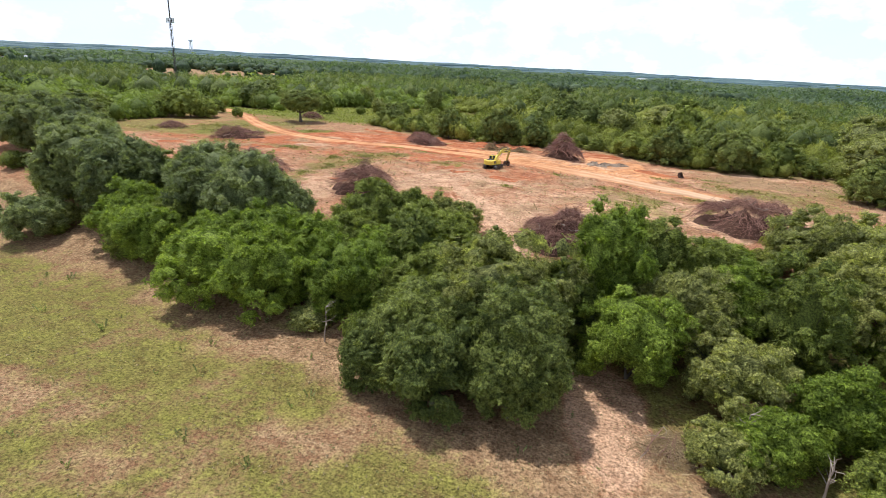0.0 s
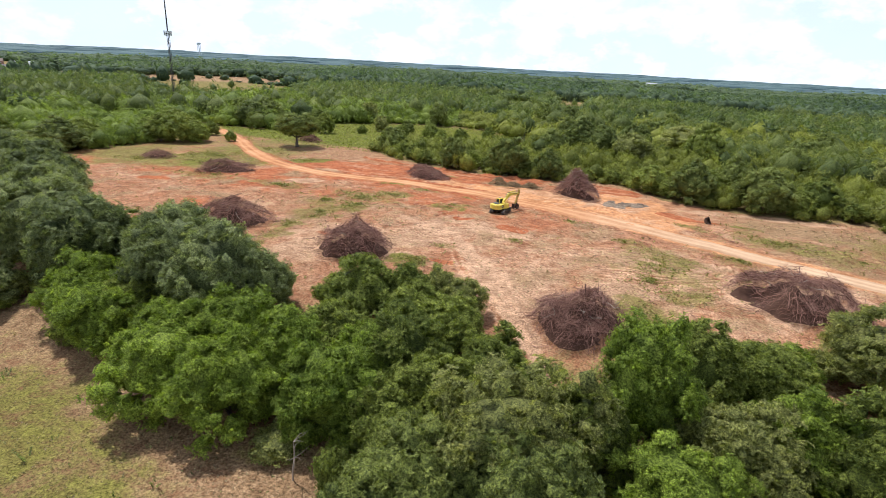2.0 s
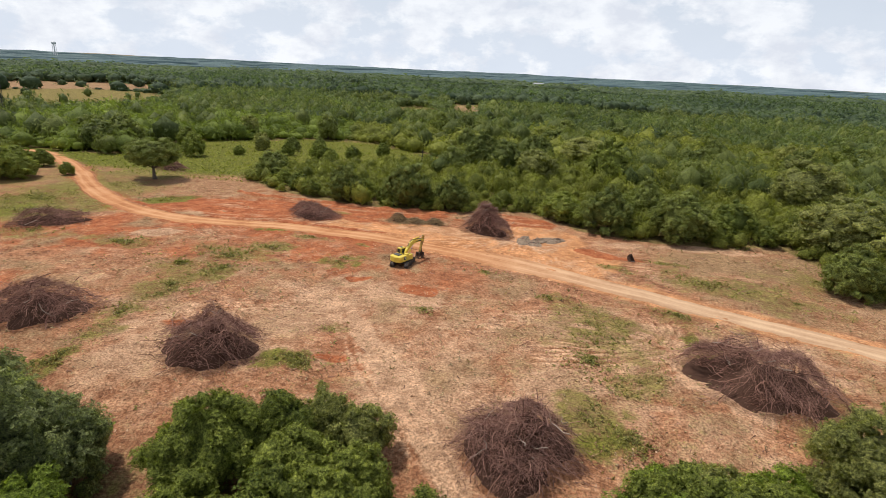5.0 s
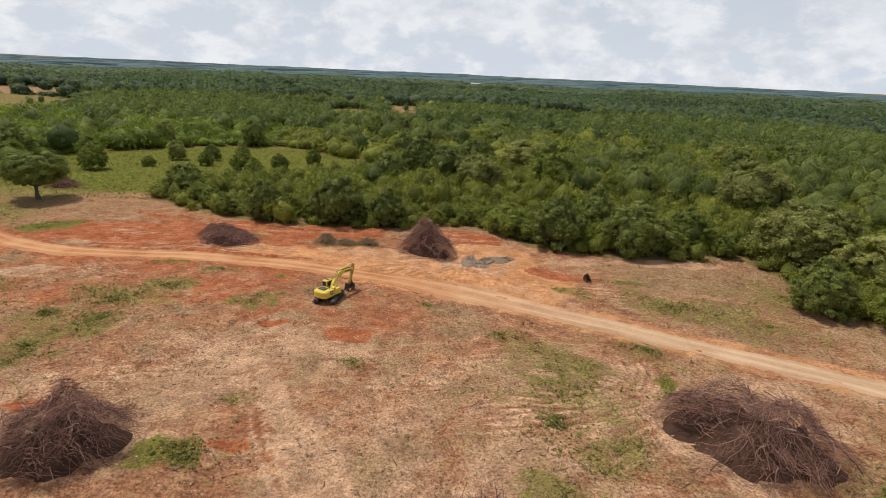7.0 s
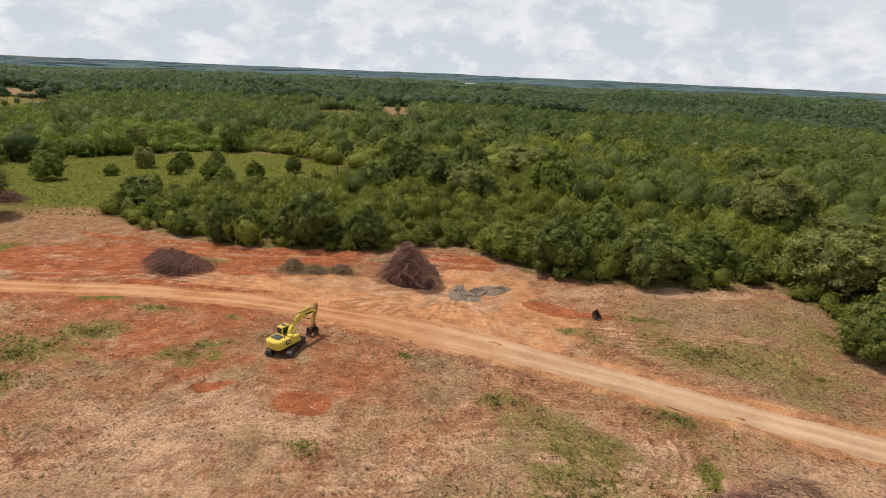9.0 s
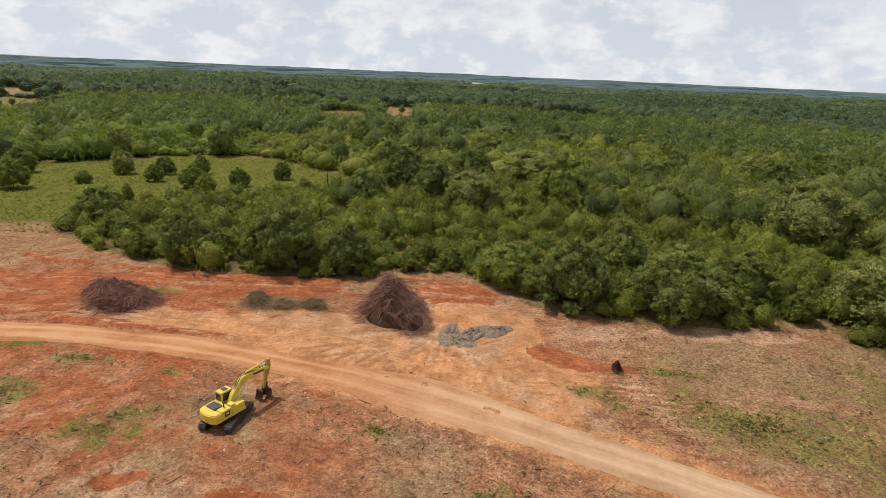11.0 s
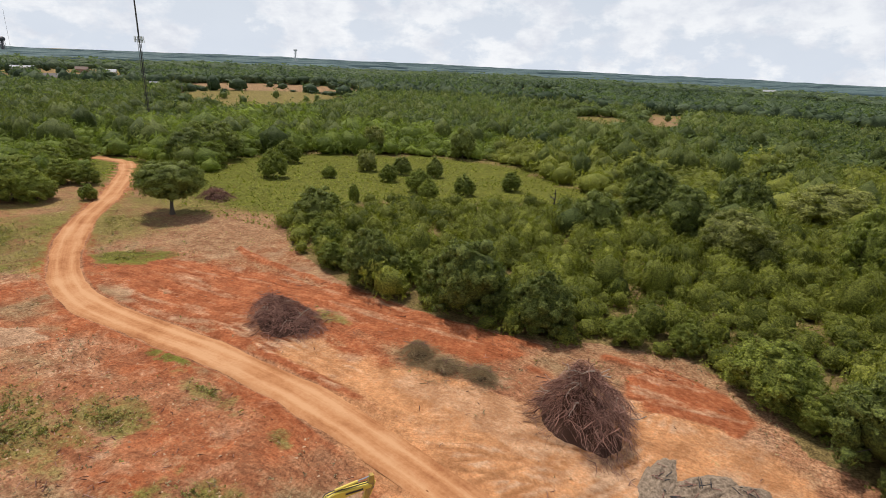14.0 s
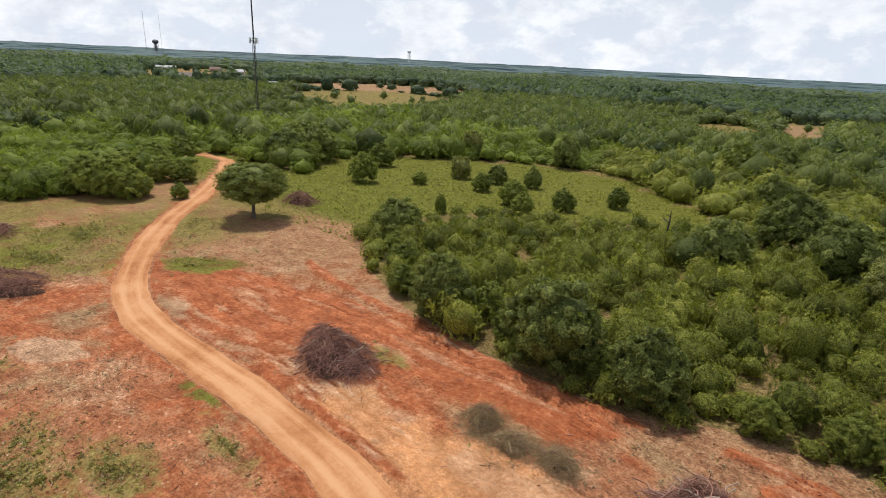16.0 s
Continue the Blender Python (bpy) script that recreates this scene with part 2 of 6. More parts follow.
def ground_material():
    m, n, l, p = material("ground_soil_and_grass")
    co = n.new("ShaderNodeTexCoord").outputs["Object"]

    def attr(name):
        a = n.new("ShaderNodeAttribute")
        a.attribute_name = name
        return a.outputs["Fac"]

    def streaks(turn, along, across):
        mp = n.new("ShaderNodeMapping")
        mp.inputs["Rotation"].default_value = (0, 0, radians(turn))
        mp.inputs["Scale"].default_value = (along, across, 0.1)
        warp = n.new("ShaderNodeVectorMath")
        warp.operation = "ADD"
        t = n.new("ShaderNodeTexNoise")
        t.inputs["Scale"].default_value, t.inputs["Detail"].default_value = 0.06, 1.0
        l.new(co, t.inputs["Vector"])
        sc = n.new("ShaderNodeVectorMath")
        sc.operation = "SCALE"
        sc.inputs["Scale"].default_value = 14.0
        l.new(t.outputs["Color"], sc.inputs[0])
        l.new(co, warp.inputs[0])
        l.new(sc.outputs[0], warp.inputs[1])
        l.new(warp.outputs[0], mp.inputs["Vector"])
        return noise_node(n, l, mp.outputs["Vector"], 1.0, 4, 0.6)

    big, mid = noise_node(n, l, co, 0.10, 5, 0.6), noise_node(n, l, co, 0.45, 6, 0.65)
    fine, grit = noise_node(n, l, co, 1.9, 7, 0.78), noise_node(n, l, co, 4.0, 5, 0.8)
    pick = ramp_node(n, l, noise_node(n, l, co, 0.045, 2), [(0.44, (0, 0, 0)), (0.54, (1, 1, 1))])
    lines = mix_node(n, l, pick, streaks(12, 0.16, 0.9), streaks(66, 0.15, 0.9))
    pick2 = ramp_node(n, l, noise_node(n, l, co, 0.3, 2), [(0.46, (0, 0, 0)), (0.54, (1, 1, 1))])
    flecks = mix_node(n, l, pick2, streaks(-25, 0.9, 2.6), streaks(50, 0.9, 2.6))
    disturbed = math_node(n, l, "ADD", math_node(n, l, "MULTIPLY", fine, 0.50), math_node(n, l, "MULTIPLY", lines, 0.22))
    disturbed = math_node(n, l, "ADD", disturbed, math_node(n, l, "MULTIPLY", flecks, 0.28))

    def zone(name, amp, lo=0.3, hi=0.7):
        f = math_node(n, l, "ADD", math_node(n, l, "MULTIPLY", mid, 0.45), math_node(n, l, "MULTIPLY", fine, 0.55))
        f = math_node(n, l, "MULTIPLY", math_node(n, l, "SUBTRACT", f, 0.5), amp)
        v = math_node(n, l, "ADD", attr(name), f)
        return ramp_node(n, l, v, [(lo, (0, 0, 0)), (hi, (1, 1, 1))])

    straw = ramp_node(n, l, disturbed, [(0.37, (0.17, 0.078, 0.043)), (0.46, (0.38, 0.186, 0.098)), (0.54, (0.495, 0.268, 0.148)), (0.63, (0.67, 0.43, 0.263))])
    straw = mix_node(n, l, ramp_node(n, l, big, [(0.42, (0, 0, 0)), (0.68, (0.6, 0.6, 0.6))]), straw, ramp_node(n, l, disturbed, [(0.36, (0.20, 0.08, 0.042)), (0.64, (0.53, 0.28, 0.16))]))
    red = ramp_node(n, l, disturbed, [(0.36, (0.225, 0.062, 0.026)), (0.48, (0.40, 0.132, 0.054)), (0.62, (0.55, 0.235, 0.115))])
    pale = ramp_node(n, l, disturbed, [(0.36, (0.38, 0.22, 0.125)), (0.62, (0.68, 0.46, 0.295))])
    grass = ramp_node(n, l, fine, [(0.3, (0.11, 0.10, 0.022)), (0.5, (0.235, 0.197, 0.062)), (0.68, (0.39, 0.31, 0.125))])
    dry = ramp_node(n, l, fine, [(0.3, (0.17, 0.10, 0.05)), (0.5, (0.345, 0.225, 0.122)), (0.68, (0.53, 0.375, 0.22))])
    tan = ramp_node(n, l, disturbed, [(0.36, (0.49, 0.222, 0.097)), (0.5, (0.62, 0.315, 0.145)), (0.63, (0.72, 0.41, 0.215))])
    lush = ramp_node(n, l, fine, [(0.3, (0.06, 0.08, 0.013)), (0.5, (0.155, 0.17, 0.025)), (0.68, (0.27, 0.265, 0.055))])
    under = ramp_node(n, l, fine, [(0.3, (0.13, 0.10, 0.036)), (0.7, (0.38, 0.29, 0.125))])
    col = mix_node(n, l, zone("red", 0.8), straw, red)
    col = mix_node(n, l, zone("tan", 0.8), col, tan)
    col = mix_node(n, l, zone("pale", 1.0), col, pale)
    col = mix_node(n, l, zone("dry", 1.5), col, dry)
    col = mix_node(n, l, zone("grass", 2.1), col, grass)
    col = mix_node(n, l, zone("lush", 1.4), col, lush)
    col = mix_node(n, l, zone("under", 0.8), col, under)
    col = mix_node(n, l, 0.8, col, ramp_node(n, l, mid, [(0.36, (0.66, 0.62, 0.60)), (0.5, (0.92, 0.92, 0.92)), (0.64, (1.2, 1.2, 1.2))]), "MULTIPLY")
    coarse = math_node(n, l, "SUBTRACT", 0.75, math_node(n, l, "MULTIPLY", math_node(n, l, "MAXIMUM", attr("tan"), attr("red")), 0.5, True))
    col = mix_node(n, l, coarse, col, ramp_node(n, l, grit, [(0.38, (0.24, 0.22, 0.20)), (0.5, (0.97, 0.97, 0.97)), (0.60, (1.5, 1.5, 1.5))]), "MULTIPLY")
    # shadow in the ruts and light on their lips, painted into the soil colour
    rut_shade = ramp_node(n, l, attr("rut_shade"), [(0.05, (0.58, 0.54, 0.52)), (0.5, (1, 1, 1)), (0.95, (1.26, 1.25, 1.24))])
    col = mix_node(n, l, 1.0, mix_node(n, l, 1.0, col, rut_shade, "MULTIPLY"), (0.91, 0.842, 0.785), "MULTIPLY")
    l.new(col, p.inputs["Base Color"])
    p.inputs["Roughness"].default_value = 0.97
    p.inputs["Specular IOR Level"].default_value = 0.1
    h = math_node(n, l, "ADD", math_node(n, l, "ADD", math_node(n, l, "ADD", fine, math_node(n, l, "MULTIPLY", mid, 1.2)), math_node(n, l, "MULTIPLY", lines, 1.2)), math_node(n, l, "MULTIPLY", flecks, 0.8))
    bump_node(n, l, p, h, 0.9, 0.22)
    return m


def road_material():
    m, n, l, p = material("packed_orange_dirt")
    co = n.new("ShaderNodeTexCoord").outputs["Object"]
    at = n.new("ShaderNodeAttribute")
    at.attribute_name = "rut"
    big, fine = noise_node(n, l, co, 0.25, 5), noise_node(n, l, co, 2.6, 8, 0.75)
    run, lane = n.new("ShaderNodeAttribute"), n.new("ShaderNodeAttribute")
    run.attribute_name, lane.attribute_name = "run", "lane"
    track = n.new("ShaderNodeCombineXYZ")
    l.new(math_node(n, l, "MULTIPLY", run.outputs["Fac"], 0.07), track.inputs[0])
    l.new(math_node(n, l, "MULTIPLY", lane.outputs["Fac"], 1.5), track.inputs[1])
    wear = noise_node(n, l, track.outputs[0], 1.0, 6, 0.7)
    v = math_node(n, l, "ADD", math_node(n, l, "MULTIPLY", big, 0.34), math_node(n, l, "MULTIPLY", fine, 0.28))
    v = math_node(n, l, "ADD", v, math_node(n, l, "MULTIPLY", wear, 0.38))
    v = math_node(n, l, "ADD", v, math_node(n, l, "MULTIPLY", at.outputs["Fac"], 0.12))
    col = ramp_node(n, l, v, [(0.38, (0.31, 0.118, 0.046)), (0.5, (0.465, 0.212, 0.09)), (0.64, (0.57, 0.305, 0.15))])
    east = n.new("ShaderNodeAttribute")
    east.attribute_name = "east"
    col = mix_node(n, l, east.outputs["Fac"], col, ramp_node(n, l, v, [(0.36, (0.34, 0.19, 0.10)), (0.66, (0.60, 0.40, 0.24))]))
    l.new(col, p.inputs["Base Color"])
    p.inputs["Roughness"].default_value = 0.96
    p.inputs["Specular IOR Level"].default_value = 0.1
    bump_node(n, l, p, fine, 0.5, 0.06)
    return m


GROUND, ROAD = ground_material(), road_material()

# ---- plan of the land ----
ROAD_LINE = [(-192, 198), (-182, 202), (-173, 203), (-164, 198.5), (-150, 188.5), (-131, 172.5), (-117, 159), (-105, 149.5), (-93, 142), (-83, 137.8), (-75, 136.4),
             (-66, 136.2), (-57, 136.3), (-48, 136.2), (-40, 135.6), (-31, 134), (-22, 132), (-13, 129.3), (-6, 126.8), (2, 123.4), (10, 120),
             (18, 116.2), (26, 112.3), (35, 108.5), (52, 101), (80, 90), (120, 78)]
HILL = [(-400, -200), (-400, 40), (-200, 52), (-128, 82), (-168, 100), (-172, 122), (-150, 136), (-150, 160), (-168, 190), (-186, 196), (-184, 206),
        (-160, 207), (-140, 208), (-158, 232), (-150, 264), (-108, 298), (-80, 297), (-40, 264), (-32, 245), (-60, 229), (-84, 208), (-88, 184), (-73, 170),
        (-56, 162), (-43, 160), (-33, 159), (-22, 160.5), (-16, 164), (-5, 166), (3, 160), (6, 153), (21, 149), (33, 149), (48, 152), (51, 142), (50, 126),
        (80, 112), (150, 95), (170, 60), (60, 72), (30, 60), (22, 30), (60, -200)]
FIELDS = [(-515, 617, 105, 88, 47, 0.05), (-395, 483, 80, 95, 47, 0.75), (-625, 500, 60, 40, 50, 0.6), (-850, 570, 260, 85, 145, 0.45), (-100, 530, 22, 55, 10, 0.75), (-62, 590, 16, 90, 8, 0.35),
          (120, 665, 60, 24, -6, 0.35), (-330, 985, 70, 45, 20, 0.2), (-330, 395, 55, 26, 50, 0.75)]   # far clearings: x, y, half sizes, turn, green


# weedy patches: x, y, half sizes, turn, how green
SPOTS_FIRST = [(4.5, 104, 5.5, 8, 15, 0.62), (7.5, 91, 4.5, 3, 20, 0.6), (2.5, 95, 3.5, 4, 0, 0.55), (4.3, 79.7, 3.2, 3.0, 0, 0.9), (0.4, 83.5, 2.6, 3.2, 0, 0.7), (-31.9, 86.7, 3.6, 2.6, 15, 0.85),
               (-58.3, 83, 1.8, 7, -3, 0.75), (-58.6, 93, 2.2, 5, 6, 0.7), (-58, 103, 3.2, 7, 8, 0.62), (-62, 112, 5, 5, 0, 0.55), (-37, 118.8, 3.2, 2.2, 10, 0.72), (-50.6, 123.2, 4.6, 2.2, 5, 0.66),
               (-54, 111, 3.6, 6, 10, 0.66), (-55.6, 117, 4.0, 3.0, 0, 0.6), (-55.4, 133.4, 4.6, 0.9, 0, 1.0), (8, 106.4, 2.6, 2.4, 0, 0.7), (-1.8, 113.5, 1.6, 1.6, 0, 0.6), (16.3, 102.5, 0.9, 3.2, -15, 0.95)]
SPOTS_SECOND = [(21.2, 135.6, 3.6, 0.8, -6, 0.75), (26, 126.5, 11, 4.2, -12, 0.6), (38, 121, 9, 4.5, -20, 0.56), (9.6, 130.6, 4.0, 1.6, -20, 0.6), (-30.3, 95.6, 2.2, 1.2, 0, 0.6), (-37.2, 117.2, 2.0, 1.4, 0, 0.66),
                (-35.5, 121.6, 2.6, 1.2, 20, 0.62), (-36, 129.3, 1.8, 0.9, -20, 0.6), (-46, 130.6, 5.0, 1.0, -6, 0.55), (-49.4, 151, 2.6, 1.1, 0, 0.6), (-108, 134, 9, 4, 20, 0.95), (-89.5, 149.5, 5.5, 3.6, 25, 0.95),
                (-51, 120.4, 2.8, 1.4, 0, 0.5), (-61, 119.5, 4.0, 2.6, 0, 0.46), (-118, 143, 12, 8, 10, 0.8), (-128, 128, 12, 6, 0, 0.7), (-112, 160, 7, 5, 0, 0.7), (-78, 119, 7, 3, 0, 0.55), (-100, 121, 8, 3, 0, 0.5),
                (46, 134, 5, 9, 10, 0.56), (17, 111.5, 4.5, 3.0, -20, 0.52), (-20, 104, 2.4, 1.4, 0, 0.5), (-12.1, 121.6, 2.4, 1.2, -10, 0.5), (20, 98.5, 5, 2, -20, 0.4), (26, 84, 5, 3, 0, 0.6)]
SPOTS = SPOTS_FIRST + SPOTS_SECOND

# wheel and crawler tracks pressed into the soil, each a pair of ruts: line, gauge, depth
TRACKS = [([(-31.5, 108), (-30.9, 105), (-25.1, 91), (-19.5, 82.3), (-14.3, 75.9), (-10.5, 70.8), (-5, 62)], 1.1, 1.0),
          ([(-29.5, 108), (-27, 99), (-22.5, 90), (-17, 82), (-12, 75)], 1.1, 0.7), ([(-33.5, 106), (-29, 97), (-25.3, 93), (-20, 85.5)], 1.0, 0.8),
          ([(-10, 97), (-2, 98), (6, 98.8), (11.5, 101.5), (14.2, 106), (13.5, 111)], 1.1, 1.0), ([(-8, 93.5), (0, 95), (9, 97.5), (15, 101), (17.2, 107)], 1.1, 0.9), ([(4, 88), (12, 93), (17, 95.5)], 1.0, 0.8),
          ([(-72, 150), (-62, 149), (-54, 152), (-45, 152.6)], 1.1, 0.8), ([(-80, 147.5), (-70, 145.5), (-58, 143.6), (-46, 141.6), (-34, 140)], 1.2, 0.9), ([(-82, 151), (-70, 153), (-58, 154.5), (-44, 155.6), (-30, 155)], 1.2, 0.7),
          ([(-3, 131), (14, 130.4), (26, 128), (38, 124), (52, 118)], 1.1, 0.7), ([(-16, 151), (-9, 153), (-5, 156.5)], 1.1, 0.8), ([(-20, 140), (-11, 142), (-7.5, 148), (-7, 155)], 1.1, 0.9),
          ([(-76, 139.5), (-70, 132), (-62, 126), (-50, 121)], 1.1, 0.6), ([(-100, 143), (-96, 136), (-93, 129)], 1.1, 0.7)]
for k in range(8):                           # the fan where machines turn off the road towards the heaps
    TRACKS.append(([(-27 + 3.8 * k, 133.2 - 1.35 * k), (-20 + 2.6 * k, 136 - 0.3 * k + (k % 3)), (-13 + 1.2 * k, 138.6 + 0.5 * (k % 2)), (-13.5 + 2.3 * k, 142.5 + 0.7 * (k % 4))], 1.15, 0.9))
for k in range(7):                           # dozer passes over the straw
    TRACKS.append(([(-50 + 8 * k, 98 + 3 * (k % 3)), (-42 + 8 * k, 100.5 + 3 * (k % 3)), (-33 + 7.5 * k, 101 + 2.6 * (k % 3)), (-25 + 7 * k, 99 + 4 * (k % 2))], 1.0, 0.55))


def ground_z(x, y):
    x, y = np.asarray(x, float), np.asarray(y, float)
    z = 3 + 7 * ease(44 - 0.05 * x, 86 - 0.05 * x, y)
    z = z - 4 * ease(165, 300, y) - 3.5 * ease(300, 700, y) - 2.0 * ease(60, 200, x) * ease(60, 120, y)
    r = np.hypot(x, y)
    z = z + 0.7 * np.exp(-((x + 60) ** 2 + (y - 125) ** 2) / 2400)
    z = z + 0.22 * wobble(x, y, 14, 3) + 2.0 * wobble(x, y, 160, 8) * ease(250, 500, r) + 6 * wobble(x, y, 700, 9) * ease(900, 2000, r)
    return z


def smooth_line(line, step=1.5):
    """A rounded polyline (Catmull-Rom) with even steps."""
    p = [np.array(q, float) for q in line]
    out = []
    for i in range(len(p) - 1):
        a, b, c, d = p[max(i - 1, 0)], p[i], p[i + 1], p[min(i + 2, len(p) - 1)]
        k = max(2, int(np.hypot(*(c - b)) / step))
        for j in range(k):
            t = j / k
            out.append(0.5 * (2 * b + (c - a) * t + (2 * a - 5 * b + 4 * c - d) * t * t + (3 * b - a - 3 * c + d) * t ** 3))
    out.append(p[-1])
    return np.array(out)


ROAD_PATH = smooth_line(ROAD_LINE)
ROAD_PTS = [tuple(q) for q in ROAD_PATH[::4]] + [tuple(ROAD_PATH[-1])]


def road_half(x, y):
    """Half the road's width: wider at the turn-off."""
    return 2.35 + 1.5 * np.exp(-((x + 9) ** 2 + (y - 127) ** 2) / 60) + 0.3 * wobble(x, y, 9, 21) + 0.5 * np.exp(-((x + 108) ** 2 + (y - 151) ** 2) / 50)


def axis(lo, hi, step, far_lo, far_hi, grow=1.13):
    mid = list(np.arange(lo, hi + step, step))
    up, down, s = [], [], step
    v = mid[-1]
    while v < far_hi:
        s = min(s * grow, 160)
        v += s
        up.append(v)
    v, s = lo, step
    while v > far_lo:
        s = min(s * grow, 160)
        v -= s
        down.append(v)
    return np.array(down[::-1] + mid + up)


def along(x, y, angle, stretch, size, seed):
    """A field of long streaks lying at an angle."""
    c, q = math.cos(radians(angle)), math.sin(radians(angle))
    return wobble((x * c + y * q) / stretch, -x * q + y * c, size, seed)


def ruts(x, y):
    """How deep the tracks are pressed (1: the rut) and how high their lips stand (1: the lip)."""
    deep, lip = np.zeros(np.shape(x)), np.zeros(np.shape(x))
    for line, gauge, depth in TRACKS:
        p = smooth_line(line, 1.2)
        (x0, y0), (x1, y1) = p.min(0) - 3, p.max(0) + 3
        ids = np.where((x > x0) & (x < x1) & (y > y0) & (y < y1))[0]
        d = line_distance([tuple(q) for q in p], x[ids], y[ids])
        fade = depth * np.clip(0.6 + 0.7 * wobble(x[ids], y[ids], 4, 171), 0, 1)
        for ex, ey in (p[0], p[-1]):
            fade = fade * ease(1.3, 5.0, np.hypot(x[ids] - ex, y[ids] - ey))
        cleat = np.clip(0.7 + 0.8 * wobble(x[ids], y[ids], 0.9, 172), 0.2, 1)
        deep[ids] = np.maximum(deep[ids], fade * cleat * np.exp(-((d - gauge) / 0.24) ** 2))
        lip[ids] = np.maximum(lip[ids], fade * np.exp(-((np.abs(d - gauge) - 0.55) / 0.2) ** 2))
    return deep, lip * (1 - deep)


def soil(x, y):
    """Height of the ground, how much of each kind of soil and growth lies at x, y, and the painted shading of the ruts.
    """
    z = ground_z(x, y)
    on_hill = inside(HILL, x, y)
    hill = ease(58, 84, y + 0.06 * x)
    d = line_distance(ROAD_PTS, x, y)
    half = road_half(x, y)
    road = 1 - ease(half - 0.3, half + 0.6, d)
    berm = np.exp(-((d - half - 0.9) / 0.55) ** 2) * (0.5 + 0.5 * wobble(x, y, 2.5, 44)) * ease(-20, -40, x)
    near = np.exp(-((np.maximum(d - 3.2, 0)) / 1.1) ** 2)
    rough = on_hill * hill
    deep, lip = ruts(x, y)
    deep, lip = deep * (1 - road), lip * (1 - road)
    swell = 0.5 + 0.5 * wobble(x, y, 17, 35)
    z = z + rough * (0.20 * wobble(x, y, 2.0, 31) * (0.4 + swell) * (1 - 0.6 * ease(128, 134, y)) + 0.09 * wobble(x, y, 5.5, 33)) - 0.14 * road + 0.3 * rough * berm - 0.16 * deep + 0.10 * lip
    # a low cut bank of pushed-up clay along the wood's edge
    bank = np.maximum(np.exp(-(line_distance([(-78, 163), (-70, 161), (-56, 159.8), (-43, 158.6), (-33, 158), (-22, 158.4)], x, y) / 0.8) ** 2),
                      np.exp(-(line_distance([(-14, 160.6), (-7, 161.2), (-1, 158.5)], x, y) / 0.9) ** 2))
    z = z + 0.7 * bank * np.clip(0.5 + 0.8 * wobble(x, y, 2.6, 36), 0, 1.2)
    z = z + 0.05 * rough * along(x, y, 3, 9.0, 0.9, 57) * ease(134, 138, y)
    streak = along(x, y, 62, 3.5, 1.5, 55) * swell + along(x, y, 8, 3.5, 1.5, 56) * (1 - swell)
    red = 0.20 + 0.30 * wobble(x, y, 24, 51) + 0.20 * wobble(x, y, 6, 52) + 0.12 * streak
    red = red + 0.32 * ease(108, 118, y + 4 * wobble(x, y, 12, 53)) * ease(4, -14, x) + 0.14 * ease(-48, -70, x) * ease(88, 100, y)
    red = red - 0.35 * ease(-22, 12, x) - 0.6 * ease(-84, -100, x) * ease(128, 140, y) - 0.5 * ease(153, 162, y) * ease(-70, -85, x)
    red = red * hill
    red_field = np.maximum.reduce([blob(x, y, -66, 149, 20, 8.0, 5, 0.25, 61, 0.12), blob(x, y, -40, 154.5, 18, 4.6, -2, 0.3, 62, 0.2),
                                   blob(x, y, -6, 156.5, 6.5, 4.2, 0, 0.35, 63, 0.15), blob(x, y, -21.7, 110.8, 3.1, 2.4, 0, 0.14, 64, 0.1),
                                   blob(x, y, -32, 113.1, 2.0, 0.9, 12, 0.2, 65, 0.15), blob(x, y, 8.4, 137.6, 4.2, 2.4, -20, 0.3, 66, 0.15), blob(x, y, 13, 136.2, 4.6, 1.0, -8, 0.35, 70, 0.3),
                                   blob(x, y, -150, 190, 12, 3.0, 42, 0.3, 67), 0.8 * blob(x, y, -108, 112, 5, 2.2, 10, 0.4, 74), 0.7 * blob(x, y, -28.5, 88.5, 2.4, 0.9, 0, 0.4, 77),
                                   0.7 * blob(x, y, -50, 92, 2.2, 1.2, 0, 0.4, 78), 0.9 * bank])
    red = np.maximum((red + 0.1 * blob(x, y, -28, 119, 26, 9, 0, 0.3, 69)) * (1 - ease(170, 185, y)) * on_hill, red_field * 1.15)
    tan = np.maximum.reduce([blob(x, y, -22, 139, 24, 7.5, -8, 0.25, 71), blob(x, y, 1, 133.5, 13, 7, -18, 0.3, 72), 0.9 * blob(x, y, -3, 146, 11, 8, -20, 0.3, 73)]) * (1 - 0.85 * red_field)
    verge = np.clip(near * hill * ease(-24, -42, x) * (0.8 + 0.5 * wobble(x, y, 4, 75)) + 0.8 * berm, 0, 1)
    red = np.maximum(red, 1.05 * verge)
    tan = np.maximum(tan * (1 - 0.8 * verge), 0.6 * near * hill * (1 - verge))
    straw_land = ease(117, 104, y + 4 * wobble(x, y, 12, 53)) * ease(-66, -48, x)
    pale = hill * (0.22 + 0.20 * straw_land + 0.36 * wobble(x, y, 8, 81) + 0.24 * streak + 0.20 * wobble(x, y, 2.4, 80) + 0.2 * blob(x, y, -18, 96, 26, 14, 0, 0.4, 82) + 0.2 * ease(-10, -70, x) * ease(132, 140, y))
